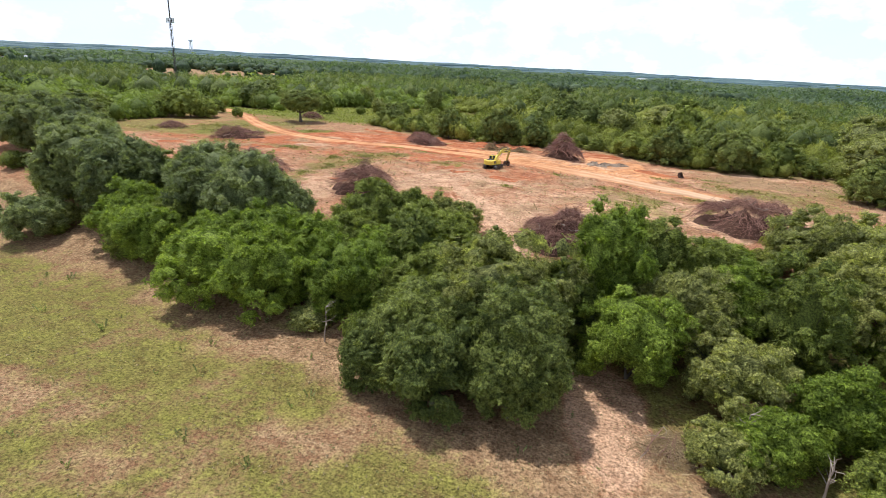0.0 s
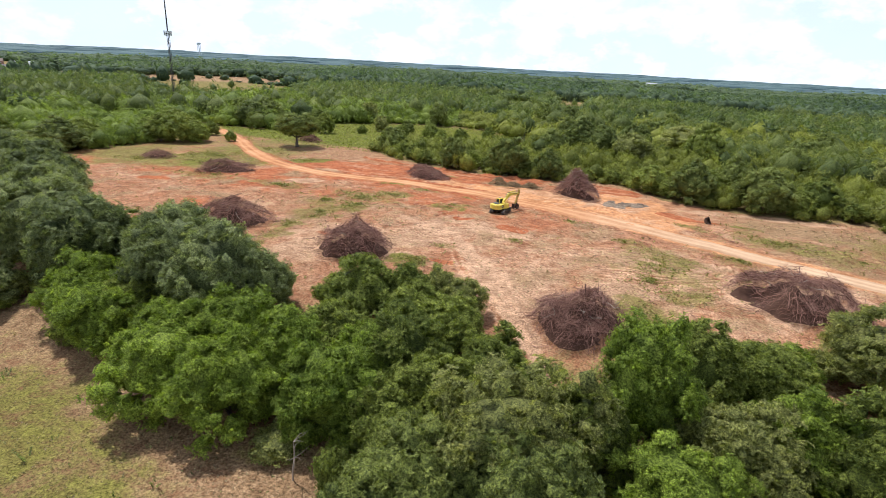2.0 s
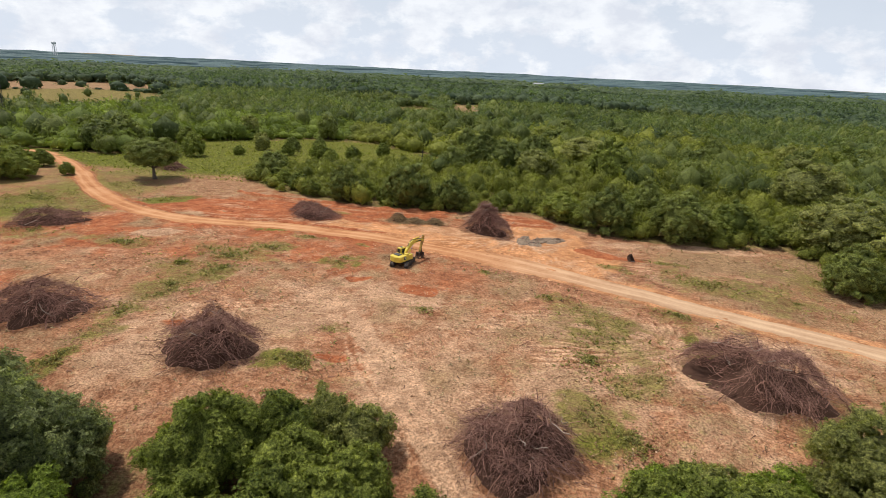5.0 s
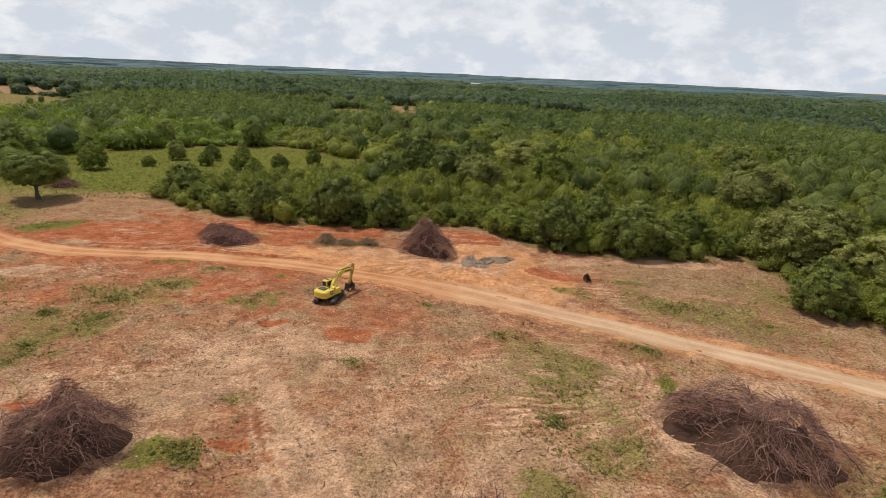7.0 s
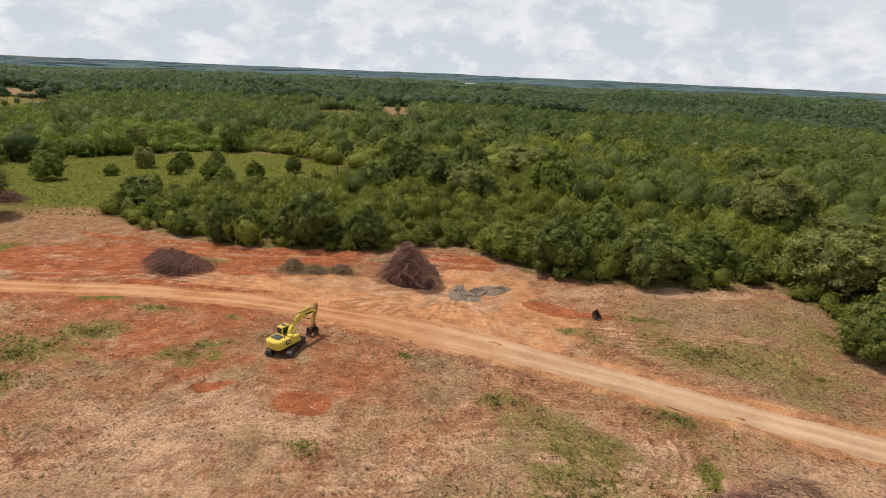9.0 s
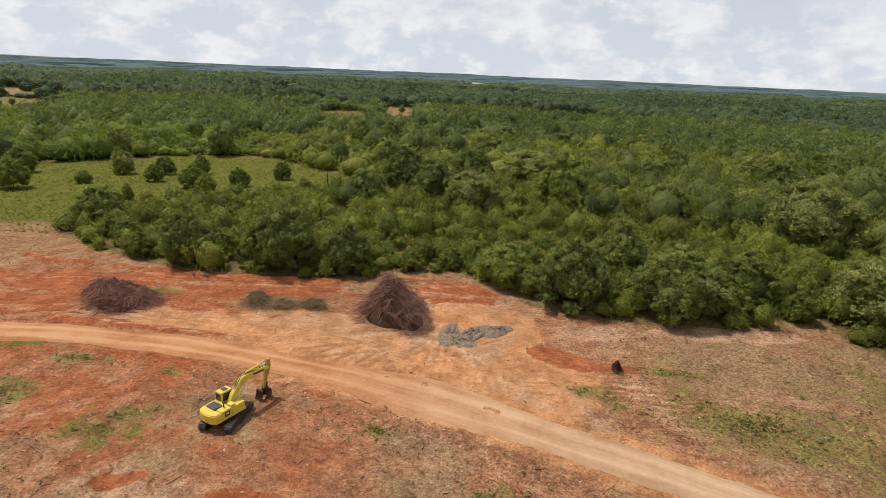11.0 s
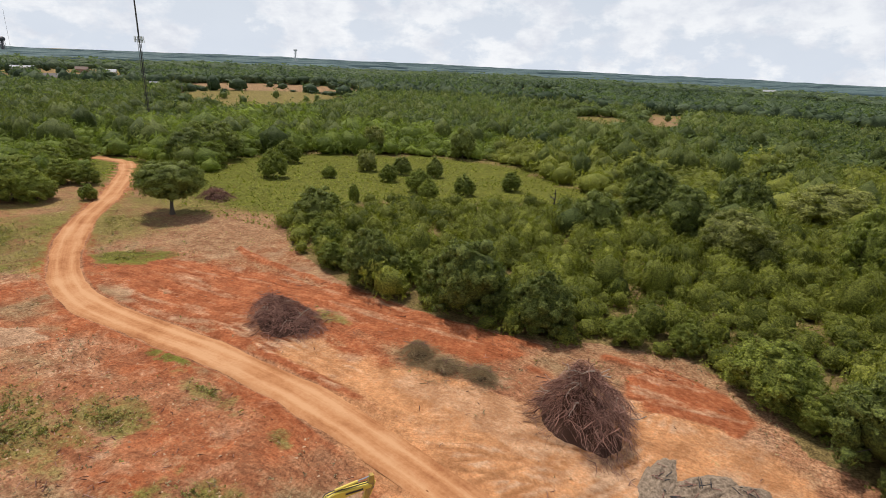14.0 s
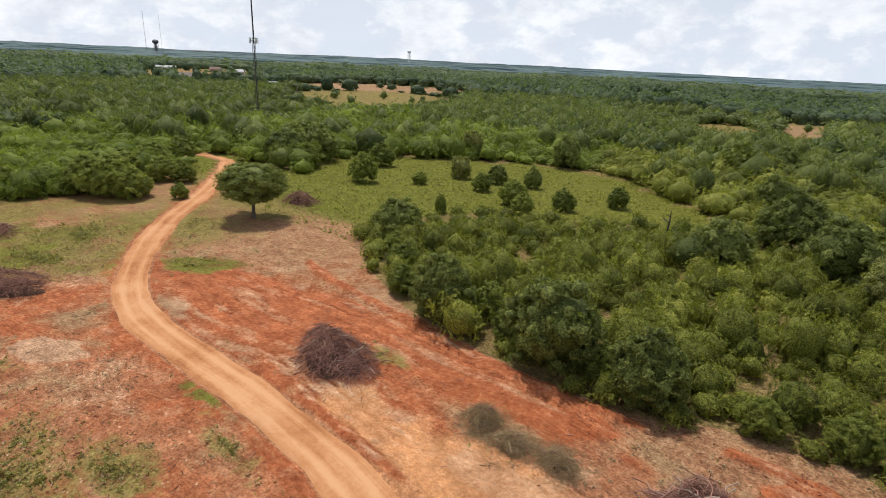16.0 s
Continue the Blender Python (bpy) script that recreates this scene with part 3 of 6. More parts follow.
    bright = np.maximum.reduce([1.1 * blob(x, y, -75, 126.4, 4.8, 2.6, 20, 0.6, 83, 0.2), blob(x, y, -19, 84.5, 2.0, 19, 32, 0.3, 84, 0.4) * 1.0, blob(x, y, 13.3, 96, 3.4, 2.4, -30, 0.5, 90) * 0.95,
                                               blob(x, y, 10.4, 103.2, 1.5, 1.0, 0, 0.3, 95, 0.1), blob(x, y, 17, 90, 5, 2.2, -40, 0.5, 96) * 0.75, blob(x, y, 2.6, 104.3, 1.6, 0.8, 0, 0.4, 97) * 0.9,
                                               blob(x, y, -20, 143, 12, 3.5, -5, 0.4, 85) * 0.5, blob(x, y, 30, 146.5, 15, 2.2, 2, 0.5, 98) * 0.7, blob(x, y, 33, 131, 5, 1.2, -15, 0.9, 99, 0.5) * 0.5])
    pale = np.maximum(pale * on_hill, bright)
    scrape = along(x, y, 3, 9.0, 0.9, 57)       # blade marks on the graded clay
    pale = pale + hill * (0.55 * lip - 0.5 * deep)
    sand = np.maximum(blob(x, y, 2.5, 44, 3.6, 9, 12, 0.25, 87), blob(x, y, 0, 57, 2.2, 7, 0, 0.3, 88))
    sand = np.maximum(sand, 0.8 * blob(x, y, 17, 49, 3, 4.5, 0, 0.4, 89))
    pale = np.maximum(np.maximum(pale * (1 - 0.7 * red_field), red_field * (0.24 + 0.34 * scrape) * ease(139, 142, y)) * (1 - ease(-76, -90, x) * ease(138, 148, y)), sand * 1.1)
    dry = (1 - hill) * (0.32 + 0.35 * wobble(x, y, 9, 91) + 0.55 * np.exp(-((y - 46 + 0.28 * (x + 30)) / 6.5) ** 2)) + hill * 0.5 * ease(148, 160, y)
    dry = np.maximum(dry, hill * ease(8, 26, x) * ease(100, 112, y) * (0.60 + 0.25 * wobble(x, y, 8, 92)))
    dry = np.maximum(dry, rough * (0.30 + 0.42 * wobble(x, y, 5, 93) + 0.15 * wobble(x, y, 1.7, 94)))
    dry = np.maximum(dry * (1 - red_field), (1 - hill) * 0.7) * (1 - tan)
    dry = dry * (1 - 0.9 * np.clip(bright, 0, 1)) - 0.3 * rough * np.maximum(lip, 0.6 * deep)
    grass = (1 - hill) * (0.63 + 0.26 * wobble(x, y, 12, 101) + 0.12 * wobble(x, y, 3, 102) - 0.45 * np.exp(-((y - 46 + 0.28 * (x + 30)) / 7) ** 2))
    for cx, cy, rx, ry, turn, gain in ((-24.3, 38.2, 4.5, 2.2, 0, 0.35), (-22, 32, 4, 2.0, 10, -0.45), (-35, 24, 6, 3, 0, -0.3), (-40, 37, 8, 3, 20, 0.25), (-34, 46, 7, 1.8, -16, -0.4), (-57, 36, 8, 5, 0, 0.25), (-12, 31, 5, 3, 0, 0.2), (-48, 28, 7, 2, 15, -0.3)):
        grass = grass + gain * (1 - hill) * blob(x, y, cx, cy, rx, ry, turn, 0.8, 160, 0.6)
    lush = np.maximum(ease(176, 192, y) * on_hill * (0.9 + 0.3 * wobble(x, y, 10, 131)), (1 - hill) * np.clip(grass * 0.9 - 0.10 + 0.12 * wobble(x, y, 2.5, 135), 0, 0.44))
    for i, (cx, cy, rx, ry, turn, green) in enumerate(SPOTS):
        b = blob(x, y, cx, cy, rx * 1.15, ry * 1.15, turn, 0.9, 110 + i, 0.6)
        grass = np.maximum(grass, min(green, 0.66) * b)
        if green > 0.7:
            lush = np.maximum(lush, 0.62 * green * b)
    grass = np.maximum(grass, hill * (0.10 + 0.30 * wobble(x, y, 7, 130) + 0.1 * wobble(x, y, 2, 129)) * (1 - red_field) * (1 - 0.5 * ease(100, 112, y) * ease(8, -10, x)))
    grass = np.maximum(grass, ease(176, 190, y)) - 0.35 * np.maximum(deep, lip) * rough
    grass = np.maximum(grass, ease(84, 108, -x) * hill * (0.62 + 0.35 * wobble(x, y, 10, 132)) * ease(114, 130, y))
    under = np.where(on_hill, 0.0, 1.0) * ease(40, 70, y + 0.3 * np.abs(x + 40) * (x > 20))
    under = under * (1 - ease(105, 90, y) * ease(30, 45, x))
    for cx, cy, a, b, turn, green in FIELDS:
        f = blob(x, y, cx, cy, a, b, turn, 0.06, 140, 0.05)
        under = under * (1 - f)
        grass, dry = np.where(f > 0.5, green, grass), np.maximum(dry, f)
    clear = (1 - road)
    grass = grass * (1 - 0.8 * np.clip(bright, 0, 1))
    grass, dry, lush = grass * (1 - sand), dry * (1 - sand), lush * (1 - sand)
    return z, {"red": red * clear, "tan": tan, "pale": pale * clear, "dry": dry * clear, "grass": grass * clear, "lush": lush * clear, "under": under,
               "rut_shade": 0.5 + 0.5 * np.clip(lip - deep, -1, 1)}


def build_ground():
    xs, ys = axis(-118, 54, 0.45, -4600, 4600, 1.10), axis(64, 166, 0.45, -900, 4700, 1.10)
    X, Y = np.meshgrid(xs, ys)
    x, y = X.ravel(), Y.ravel()
    z, kinds = soil(x, y)
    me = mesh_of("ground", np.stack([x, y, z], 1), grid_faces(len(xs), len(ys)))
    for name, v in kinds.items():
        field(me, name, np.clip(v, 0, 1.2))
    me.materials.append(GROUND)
    smooth(me)
    return tagged(new("ground", me), "pasture, cleared red clay hilltop and woodland floor", "ground", kind="structure")


def grid_faces(nx, ny):
    i = np.arange(nx * ny).reshape(ny, nx)
    return np.stack([i[:-1, :-1].ravel(), i[:-1, 1:].ravel(), i[1:, 1:].ravel(), i[1:, :-1].ravel()], 1)


def build_road():
    p = ROAD_PATH
    t = np.gradient(p, axis=0)
    t /= np.linalg.norm(t, axis=1)[:, None]
    nrm = np.stack([-t[:, 1], t[:, 0]], 1)
    across = np.linspace(-1, 1, 15)
    base = road_half(p[:, 0], p[:, 1])
    V, rut = [], []
    for k, a in enumerate(across):
        side = np.sign(a) * 0.25 * wobble(p[:, 0] + 40 * np.sign(a), p[:, 1], 2.5, 23) * abs(a)
        q = p + nrm * (a * base + side)[:, None]
        r = np.exp(-((abs(a) - 0.42) / 0.16) ** 2)
        z = ground_z(q[:, 0], q[:, 1]) + 0.03 - 0.05 * r + 0.03 * (1 - a * a) - 0.20 * (abs(a) > 0.99)
        V.append(np.concatenate([q, z[:, None]], 1))
        rut.append(np.full(len(p), r) + 0.5 * wobble(q[:, 0], q[:, 1], 5, 24))
    V = np.stack(V, 1).reshape(-1, 3)
    me = mesh_of("road", V, grid_faces(len(across), len(p)))
    field(me, "rut", np.stack(rut, 1).ravel())
    field(me, "run", np.repeat(np.arange(len(p)) * 1.5, len(across)))
    field(me, "lane", (across[None, :] * base[:, None]).ravel())
    field(me, "east", ease(-25, 20, V[:, 0]))
    me.materials.append(ROAD)
    smooth(me)
    return tagged(new("road", me), "graded orange dirt track curving over the hill", "road", kind="structure")

# ---- plants ----
def tube(points, radii, sides=5):
    """A tapered tube along points: vertices and quads."""
    pts = np.asarray(points, float)
    d = np.gradient(pts, axis=0)
    d /= np.linalg.norm(d, axis=1)[:, None] + 1e-9
    ref = np.where(np.abs(d[:, 2:3]) > 0.9, [[1.0, 0, 0]], [[0, 0, 1.0]])
    u = np.cross(d, ref)
    u /= np.linalg.norm(u, axis=1)[:, None] + 1e-9
    v = np.cross(d, u)
    a = np.arange(sides) / sides * 2 * np.pi
    ring = np.cos(a)[None, :, None] * u[:, None] + np.sin(a)[None, :, None] * v[:, None]
    V = (pts[:, None] + ring * np.asarray(radii, float)[:, None, None]).reshape(-1, 3)
    k = np.arange(len(pts) - 1)[:, None] * sides
    i = np.arange(sides)[None]
    j = (i + 1) % sides
    F = np.stack([k + i, k + j, k + sides + j, k + sides + i], -1).reshape(-1, 4)
    return V, F


def joined(pieces):
    V, F, at = [], [], 0
    for v, f in pieces:
        V.append(v)
        F.append(f + at)
        at += len(v)
    return np.concatenate(V), np.concatenate(F)


def leaf_sprays(rng, centres, outward, size, blades=3, width=0.42):
    """Small sprays of narrow leaves at centres, facing roughly outward: corners of separate triangles."""
    n = len(centres)
    nrm = outward + rng.normal(0, 0.55, (n, 3)) + np.array([0, 0, 0.5])
    nrm /= np.linalg.norm(nrm, axis=1)[:, None]
    t = np.cross(nrm, rng.normal(0, 1, (n, 3)))
    t /= np.linalg.norm(t, axis=1)[:, None] + 1e-9
    b = np.cross(nrm, t)
    V = np.empty((n, blades, 3, 3))
    start = rng.uniform(0, 6.28, n)
    for k in range(blades):
        a = (start + k * 6.283 / blades + rng.normal(0, 0.35, n))[:, None]
        s = size * rng.uniform(0.65, 1.3, (n, 1))
        d, e = t * np.cos(a) + b * np.sin(a), b * np.cos(a) - t * np.sin(a)
        lift = nrm * s * rng.uniform(-0.35, 0.3, (n, 1))
        V[:, k, 0] = centres - d * s * 0.35
        V[:, k, 1] = centres + d * s * 0.75 + e * s * width + lift
        V[:, k, 2] = centres + d * s * 0.85 - e * s * width + lift
    return V.reshape(-1, 3), np.arange(3 * blades * n).reshape(-1, 3)


def ico(level):
    """Unit icosphere as arrays."""
    bm = bmesh.new()
    bmesh.ops.create_icosphere(bm, subdivisions=level, radius=1.0)
    bm.verts.index_update()
    V = np.array([v.co[:] for v in bm.verts])
    F = np.array([[v.index for v in f.verts] for f in bm.faces])
    bm.free()
    return V, F


ICO = {1: ico(1), 2: ico(2)}


def clumps(rng, centres, radii, level, rough=0.2):
    """Uneven leafy clumps: one knobbly ball for each centre."""
    v, f = ICO[level]
    n = len(centres)
    k = 1 + rng.normal(0, rough, (n, len(v), 1))
    V = centres[:, None] + v[None] * k * radii[:, None]
    F = f[None] + (np.arange(n) * len(v))[:, None, None]
    return V.reshape(-1, 3), F.reshape(-1, 3)


def crown_points(rng, radius, height, low, count, lobes, spike=0.0, uneven=0.14):
    """Leaf points on a crown built of many small lobes spread over an uneven dome. low: height of the crown's underside."""
    mid, half = (low + height) / 2, (height - low) / 2
    up = np.linspace(-0.94, 0.97, lobes) + rng.normal(0, 0.05, lobes)
    up = np.clip(up, -0.97, 0.98)
    a = np.arange(lobes) * 2.39996 + rng.normal(0, 0.3, lobes) + rng.uniform(0, 6.28)
    w = rng.uniform(0, 6.28, 4)
    bulge = 1 + uneven * (np.sin(2 * a + w[0]) * 0.6 + np.sin(3 * a + w[1] + 2 * up) * 0.6 + np.sin(5 * a + w[2] - 3 * up) * 0.5)
    wide = np.where((up < 0) & (low < 0.25 * height), 1 - 0.34 * up ** 2, np.sqrt(1 - up ** 2))
    wide = wide * (1 - spike * ease(-0.35, 1.0, up))
    lr = 0.6 * np.sqrt(12.57 / lobes) * rng.uniform(0.65, 1.3, lobes)
    lr = np.minimum(lr, 0.55) * (1 - 0.45 * spike * ease(0, 1, up))
    reach = bulge * rng.uniform(0.86, 1.04, lobes) - 0.55 * lr
    c = np.stack([np.cos(a) * wide * reach, np.sin(a) * wide * reach, up * np.maximum(reach, 0.6) * (1 + 0.10 * np.sin(2 * a + w[3]))], 1)
    pick = rng.choice(lobes, count, p=lr ** 2 / np.sum(lr ** 2))
    d = rng.normal(0, 1, (count, 3))
    d /= np.linalg.norm(d, axis=1)[:, None]
    out = c[pick] / (np.linalg.norm(c[pick], axis=1)[:, None] + 1e-6)
    back = np.minimum(np.sum(d * out, 1) + 0.2, 0)[:, None]
    d = d - 2 * back * out
    d /= np.linalg.norm(d, axis=1)[:, None]
    p = (c[pick] + d * lr[pick][:, None] * rng.uniform(0.45, 1.12, (count, 1))) * [radius, radius, half]
    p[:, 2] = np.maximum(p[:, 2], -half * rng.uniform(0.85, 1.0, count)) + mid
    return p, d, c * [radius, radius, half] + [0, 0, mid], pick, lr[:, None] * [radius, radius, half]


def trunk_pieces(rng, height, low, radius, girth, tips, stems=1, sides=6):
    out = []
    for s in range(stems):
        lean = rng.normal(0, 0.10 + 0.16 * (stems > 1), 2)
        top = low + (height - low) * 0.55
        h = np.linspace(-0.25, top, 6)
        bend = rng.normal(0, 0.12, (6, 2)).cumsum(0) * 0.5
        pts = np.stack([lean[0] * h + bend[:, 0] * (h > 0), lean[1] * h + bend[:, 1] * (h > 0), h], 1)
        g = girth / stems ** 0.5
        out.append(tube(pts, np.interp(h, [-0.25, 0.3, top], [g * 1.7, g * 1.05, g * 0.35]), sides))
        for tip in tips[s::stems]:
            k = rng.integers(2, 5)
            a = pts[k]
            m = (a + tip) / 2 + [0, 0, -0.08 * np.linalg.norm(tip - a)]
            out.append(tube([a, m + rng.normal(0, 0.15, 3), tip], [g * 0.42, g * 0.25, g * 0.07], 4))
    return out


def tree_meshes(seed, radius, height, low, count, size, lobes=14, girth=0.2, stems=1, spike=0.0, limbs=9, gaps=0.0, level=1, uneven=0.14):
    """Trunk mesh and crown mesh (leafy clumps with leaf sprays round them) of one tree with its foot at the origin."""
    rng = np.random.default_rng(seed)
    p, d, c, pick, lr = crown_points(rng, radius, height, low, count, lobes, spike=spike, uneven=uneven)
    if gaps:
        keep = wobble(p[:, 0] * 1.3 + 50, p[:, 1] + p[:, 2] * 1.1, radius * 0.35, seed) > gaps - 0.55
        p, d, pick = p[keep], d[keep], pick[keep]
    V, F = leaf_sprays(rng, p, d, size)
    cv, cf = clumps(rng, c * [0.93, 0.93, 1], lr * (0.66 - gaps), level, 0.28)
    # inner mass of twigs and leaves, its shade painted with a low tint
    v2, f2 = ICO[2]
    mass = v2 * (1 + rng.normal(0, 0.09, (len(v2), 1))) * np.array([radius * (0.74 - gaps), radius * (0.74 - gaps), (height - low) * (0.37 - gaps / 2)])
    mass[:, :2] *= (1 - spike * 0.8 * ease(-0.35, 1.0, v2[:, 2:3]))
    cv, cf = np.concatenate([cv, mass + [0, 0, (low + height) / 2]]), np.concatenate([cf, f2 + len(cv)])
    crown = mesh_of("crown", np.concatenate([V, cv]), np.concatenate([F, cf + len(V)]))
    lobe_tint = rng.uniform(0, 0.26, lobes)
    field(crown, "tint", np.concatenate([np.repeat(lobe_tint[pick] + 0.06 * rng.normal(0, 1, len(p)), 9), np.repeat(lobe_tint, len(ICO[level][0])), np.zeros(len(v2))]))
    field(crown, "solid", np.concatenate([np.zeros(len(V)), np.ones(len(cv))]))
    shade = np.concatenate([np.zeros(len(F), bool), np.ones(len(cf), bool)])
    crown.polygons.foreach_set("use_smooth", shade)
    tips = c[np.argsort(-np.linalg.norm(c[:, :2], axis=1))[:limbs]]
    tv, tf = joined(trunk_pieces(rng, height, low, radius, girth, tips, stems))
    trunk = mesh_of("trunk", tv, tf)
    smooth(trunk)
    return trunk, crown


def plant_tree(name, meshes, leaf, x, y, label, category="tree", group="", scale=1.0, turn=0.0, stretch=1.0):
    z = float(ground_z(x, y))
    ob = empty(name, Matrix.LocRotScale((x, y, z), Euler((0, 0, turn)), (scale, scale, scale * stretch)), label, category, group)
    part("trunk", meshes[0], BARK, ob)
    part("crown", meshes[1], leaf, ob)
    return ob


def copy_tree(ob, x, y, scale, turn, stretch=1.0):
    made = copy_thing(ob, Matrix.LocRotScale((x, y, float(ground_z(x, y))), Euler((0, 0, turn)), None))
    made.scale = (scale, scale, scale * stretch)
    return made


# hedgerow between the pasture and the clearing: x, y, radius, height, underside, leaf, kind
LEAVES = {"b": LEAF_BRIGHT, "m": LEAF_MID, "d": LEAF_DARK, "o": LEAF_OLIVE, "k": LEAF_OAK}
WORDS = {"b": "bright green locust tree with feathery leaves", "m": "mid-green broadleaf tree with a bushy crown", "d": "dark grey-green oak with a dense round crown",
         "o": "olive-green tree with a loose uneven crown", "k": "dark green broadleaf tree with a dense round crown"}
# front trees marked k: the dark oak leaf colour stands in for shade
HEDGE_FIRST = [(-85, 69.5, 7.2, 13.5, 0.8, "d"), (-75, 67, 7.0, 13.0, 0.8, "d"), (-67, 61, 6.2, 9.0, 0.8, "b"), (-57, 67, 6.4, 12.6, 0.8, "d"), (-50, 65.5, 6.6, 12.6, 0.8, "d"), (-50, 59, 3.2, 7.0, 1.0, "b"),
               (-46, 52, 5.6, 8.6, 0.4, "b"), (-38.5, 52.5, 6.0, 9.4, 0.4, "b"), (-34.6, 58, 5.6, 9.4, 0.6, "b"), (-28, 54, 5.0, 9.0, 0.4, "b"), (-23.3, 62, 5.8, 9.0, 0.5, "m"), (-32, 70, 5.2, 8.6, 0.5, "m"),
               (-25, 69, 3.4, 7.0, 0.5, "m"), (-19.5, 69, 3.0, 6.5, 0.4, "m"), (-9.2, 50.5, 6.6, 13.2, 1.6, "o"), (-15.5, 44.8, 5.6, 9.6, 0.6, "k")]
HEDGE_SECOND = [(-7.0, 45.0, 5.6, 11.5, 1.2, "k"), (-21, 53, 4.2, 8.0, 0.5, "m"), (1.2, 60, 4.4, 13.5, 1.0, "b"), (12.3, 69.5, 5.0, 6.6, 0.6, "m"), (6.5, 68, 4.6, 8.6, 0.6, "m"), (4.0, 51.5, 4.6, 9.0, 1.4, "b"),
                (9.3, 57.5, 5.4, 9.0, 0.8, "o"), (15, 61, 5.0, 8.4, 0.6, "b"), (19.5, 57.5, 4.4, 11.0, 0.6, "m"), (25, 75, 6.0, 8.4, 0.8, "o"), (13.5, 50, 4.8, 7.0, 0.5, "o"), (11.4, 41, 3.0, 3.8, 0.2, "o"),
                (15.2, 43, 3.6, 5.0, 0.2, "b"), (21, 47, 4.4, 7.6, 0.5, "b"), (31, 77, 5.5, 7.5, 1.0, "o"), (28, 65, 6.0, 9.6, 0.6, "o")]
HEDGE_THIRD = [(-104, 84, 7.2, 12.0, 0.8, "d"), (-95, 77, 6.8, 11.5, 0.8, "d"), (-116, 86, 7.6, 12.5, 0.8, "d"), (-70, 72, 6.0, 8.0, 0.8, "m"), (-91, 70, 5.6, 8.0, 0.4, "m"), (-60, 60, 4.0, 7.0, 0.4, "m"),
               (-14, 62, 4.0, 7.0, 0.4, "m"), (-3, 56, 4.2, 9.0, 0.6, "m"), (33, 55, 6.0, 9.0, 0.5, "m"), (36, 70, 6.5, 9.5, 0.5, "d"), (24, 38, 4.5, 6.5, 0.4, "m"), (30, 44, 5.2, 8, 0.4, "m"),
               (43, 80, 7, 10, 0.6, "m"), (-128, 92, 7.2, 11.5, 0.8, "d"), (-84, 58, 4.5, 6.5, 0.3, "d"), (-49, 56.5, 5.2, 8.4, 0.4, "b")]
HEDGE_FOURTH = [(-43, 59.5, 5.0, 9.0, 0.5, "b"), (-26, 59.5, 4.6, 8.5, 0.4, "b"), (-20.5, 66, 4.4, 7.5, 0.4, "m"), (-14, 64.5, 3.6, 6.0, 0.3, "m"), (-27.5, 73.5, 3.4, 6.3, 0.3, "m"), (-20.5, 74.5, 2.8, 5.2, 0.2, "o"),
                (-24, 75.8, 2.4, 5.2, 0.2, "o"), (-62, 71, 6.0, 11.0, 0.8, "d"), (-45, 68, 4.0, 8.0, 0.5, "d"), (-60.5, 57, 4.6, 8.0, 0.4, "b"), (6.5, 74.3, 2.6, 2.2, 0.1, "b"), (10.5, 75, 2.8, 2.6, 0.1, "o"),
                (15.5, 73.5, 3.4, 3.6, 0.2, "b"), (20, 76, 2.4, 2.6, 0.1, "o"), (-13, 41.2, 4.6, 8.6, 0.8, "k"), (-6.0, 41.6, 4.2, 8.8, 0.8, "k")]
HEDGE_FIFTH = [(-18.8, 42, 3.4, 6.4, 0.3, "k"), (-31, 62, 4.5, 8.6, 0.5, "m"), (-10.5, 58, 4.0, 8.0, 0.4, "m"), (-18, 57, 4.4, 8.2, 0.4, "m")]
HEDGE = HEDGE_FIRST + HEDGE_SECOND + HEDGE_THIRD + HEDGE_FOURTH + HEDGE_FIFTH

# single trees round the clearing and in the meadow: x, y, radius, height, leaf
EDGE_FIRST = [(-50.3, 163.3, 4.3, 9.0, "k"), (-23.5, 163, 4.5, 8.0, "k"), (-78, 183.5, 5.0, 8.0, "k"), (-40, 164.5, 3.4, 5.5, "m"), (-33, 165, 3.4, 5.5, "m"), (12.4, 155.0, 6.0, 10.2, "k"),
              (27.6, 153.0, 6.6, 10.2, "k"), (22.5, 165, 5.4, 10.5, "k"), (59, 150, 9.0, 12.0, "o"), (48.5, 127, 4.8, 8.6, "k"), (45.5, 153, 3.4, 5.0, "m"), (3.2, 162, 5.0, 7.0, "m"),
              (-28, 164, 3.6, 5.0, "m"), (-149, 156, 5.6, 9.0, "m"), (-143, 158.5, 6.0, 9.6, "m"), (-138.5, 161, 4.6, 7.0, "m"), (-152, 174, 4.2, 6.6, "m"), (-147, 177, 4.0, 6.0, "m"),
              (-131, 168, 2.6, 4.2, "m"), (-156, 127, 8.0, 9.0, "k")]
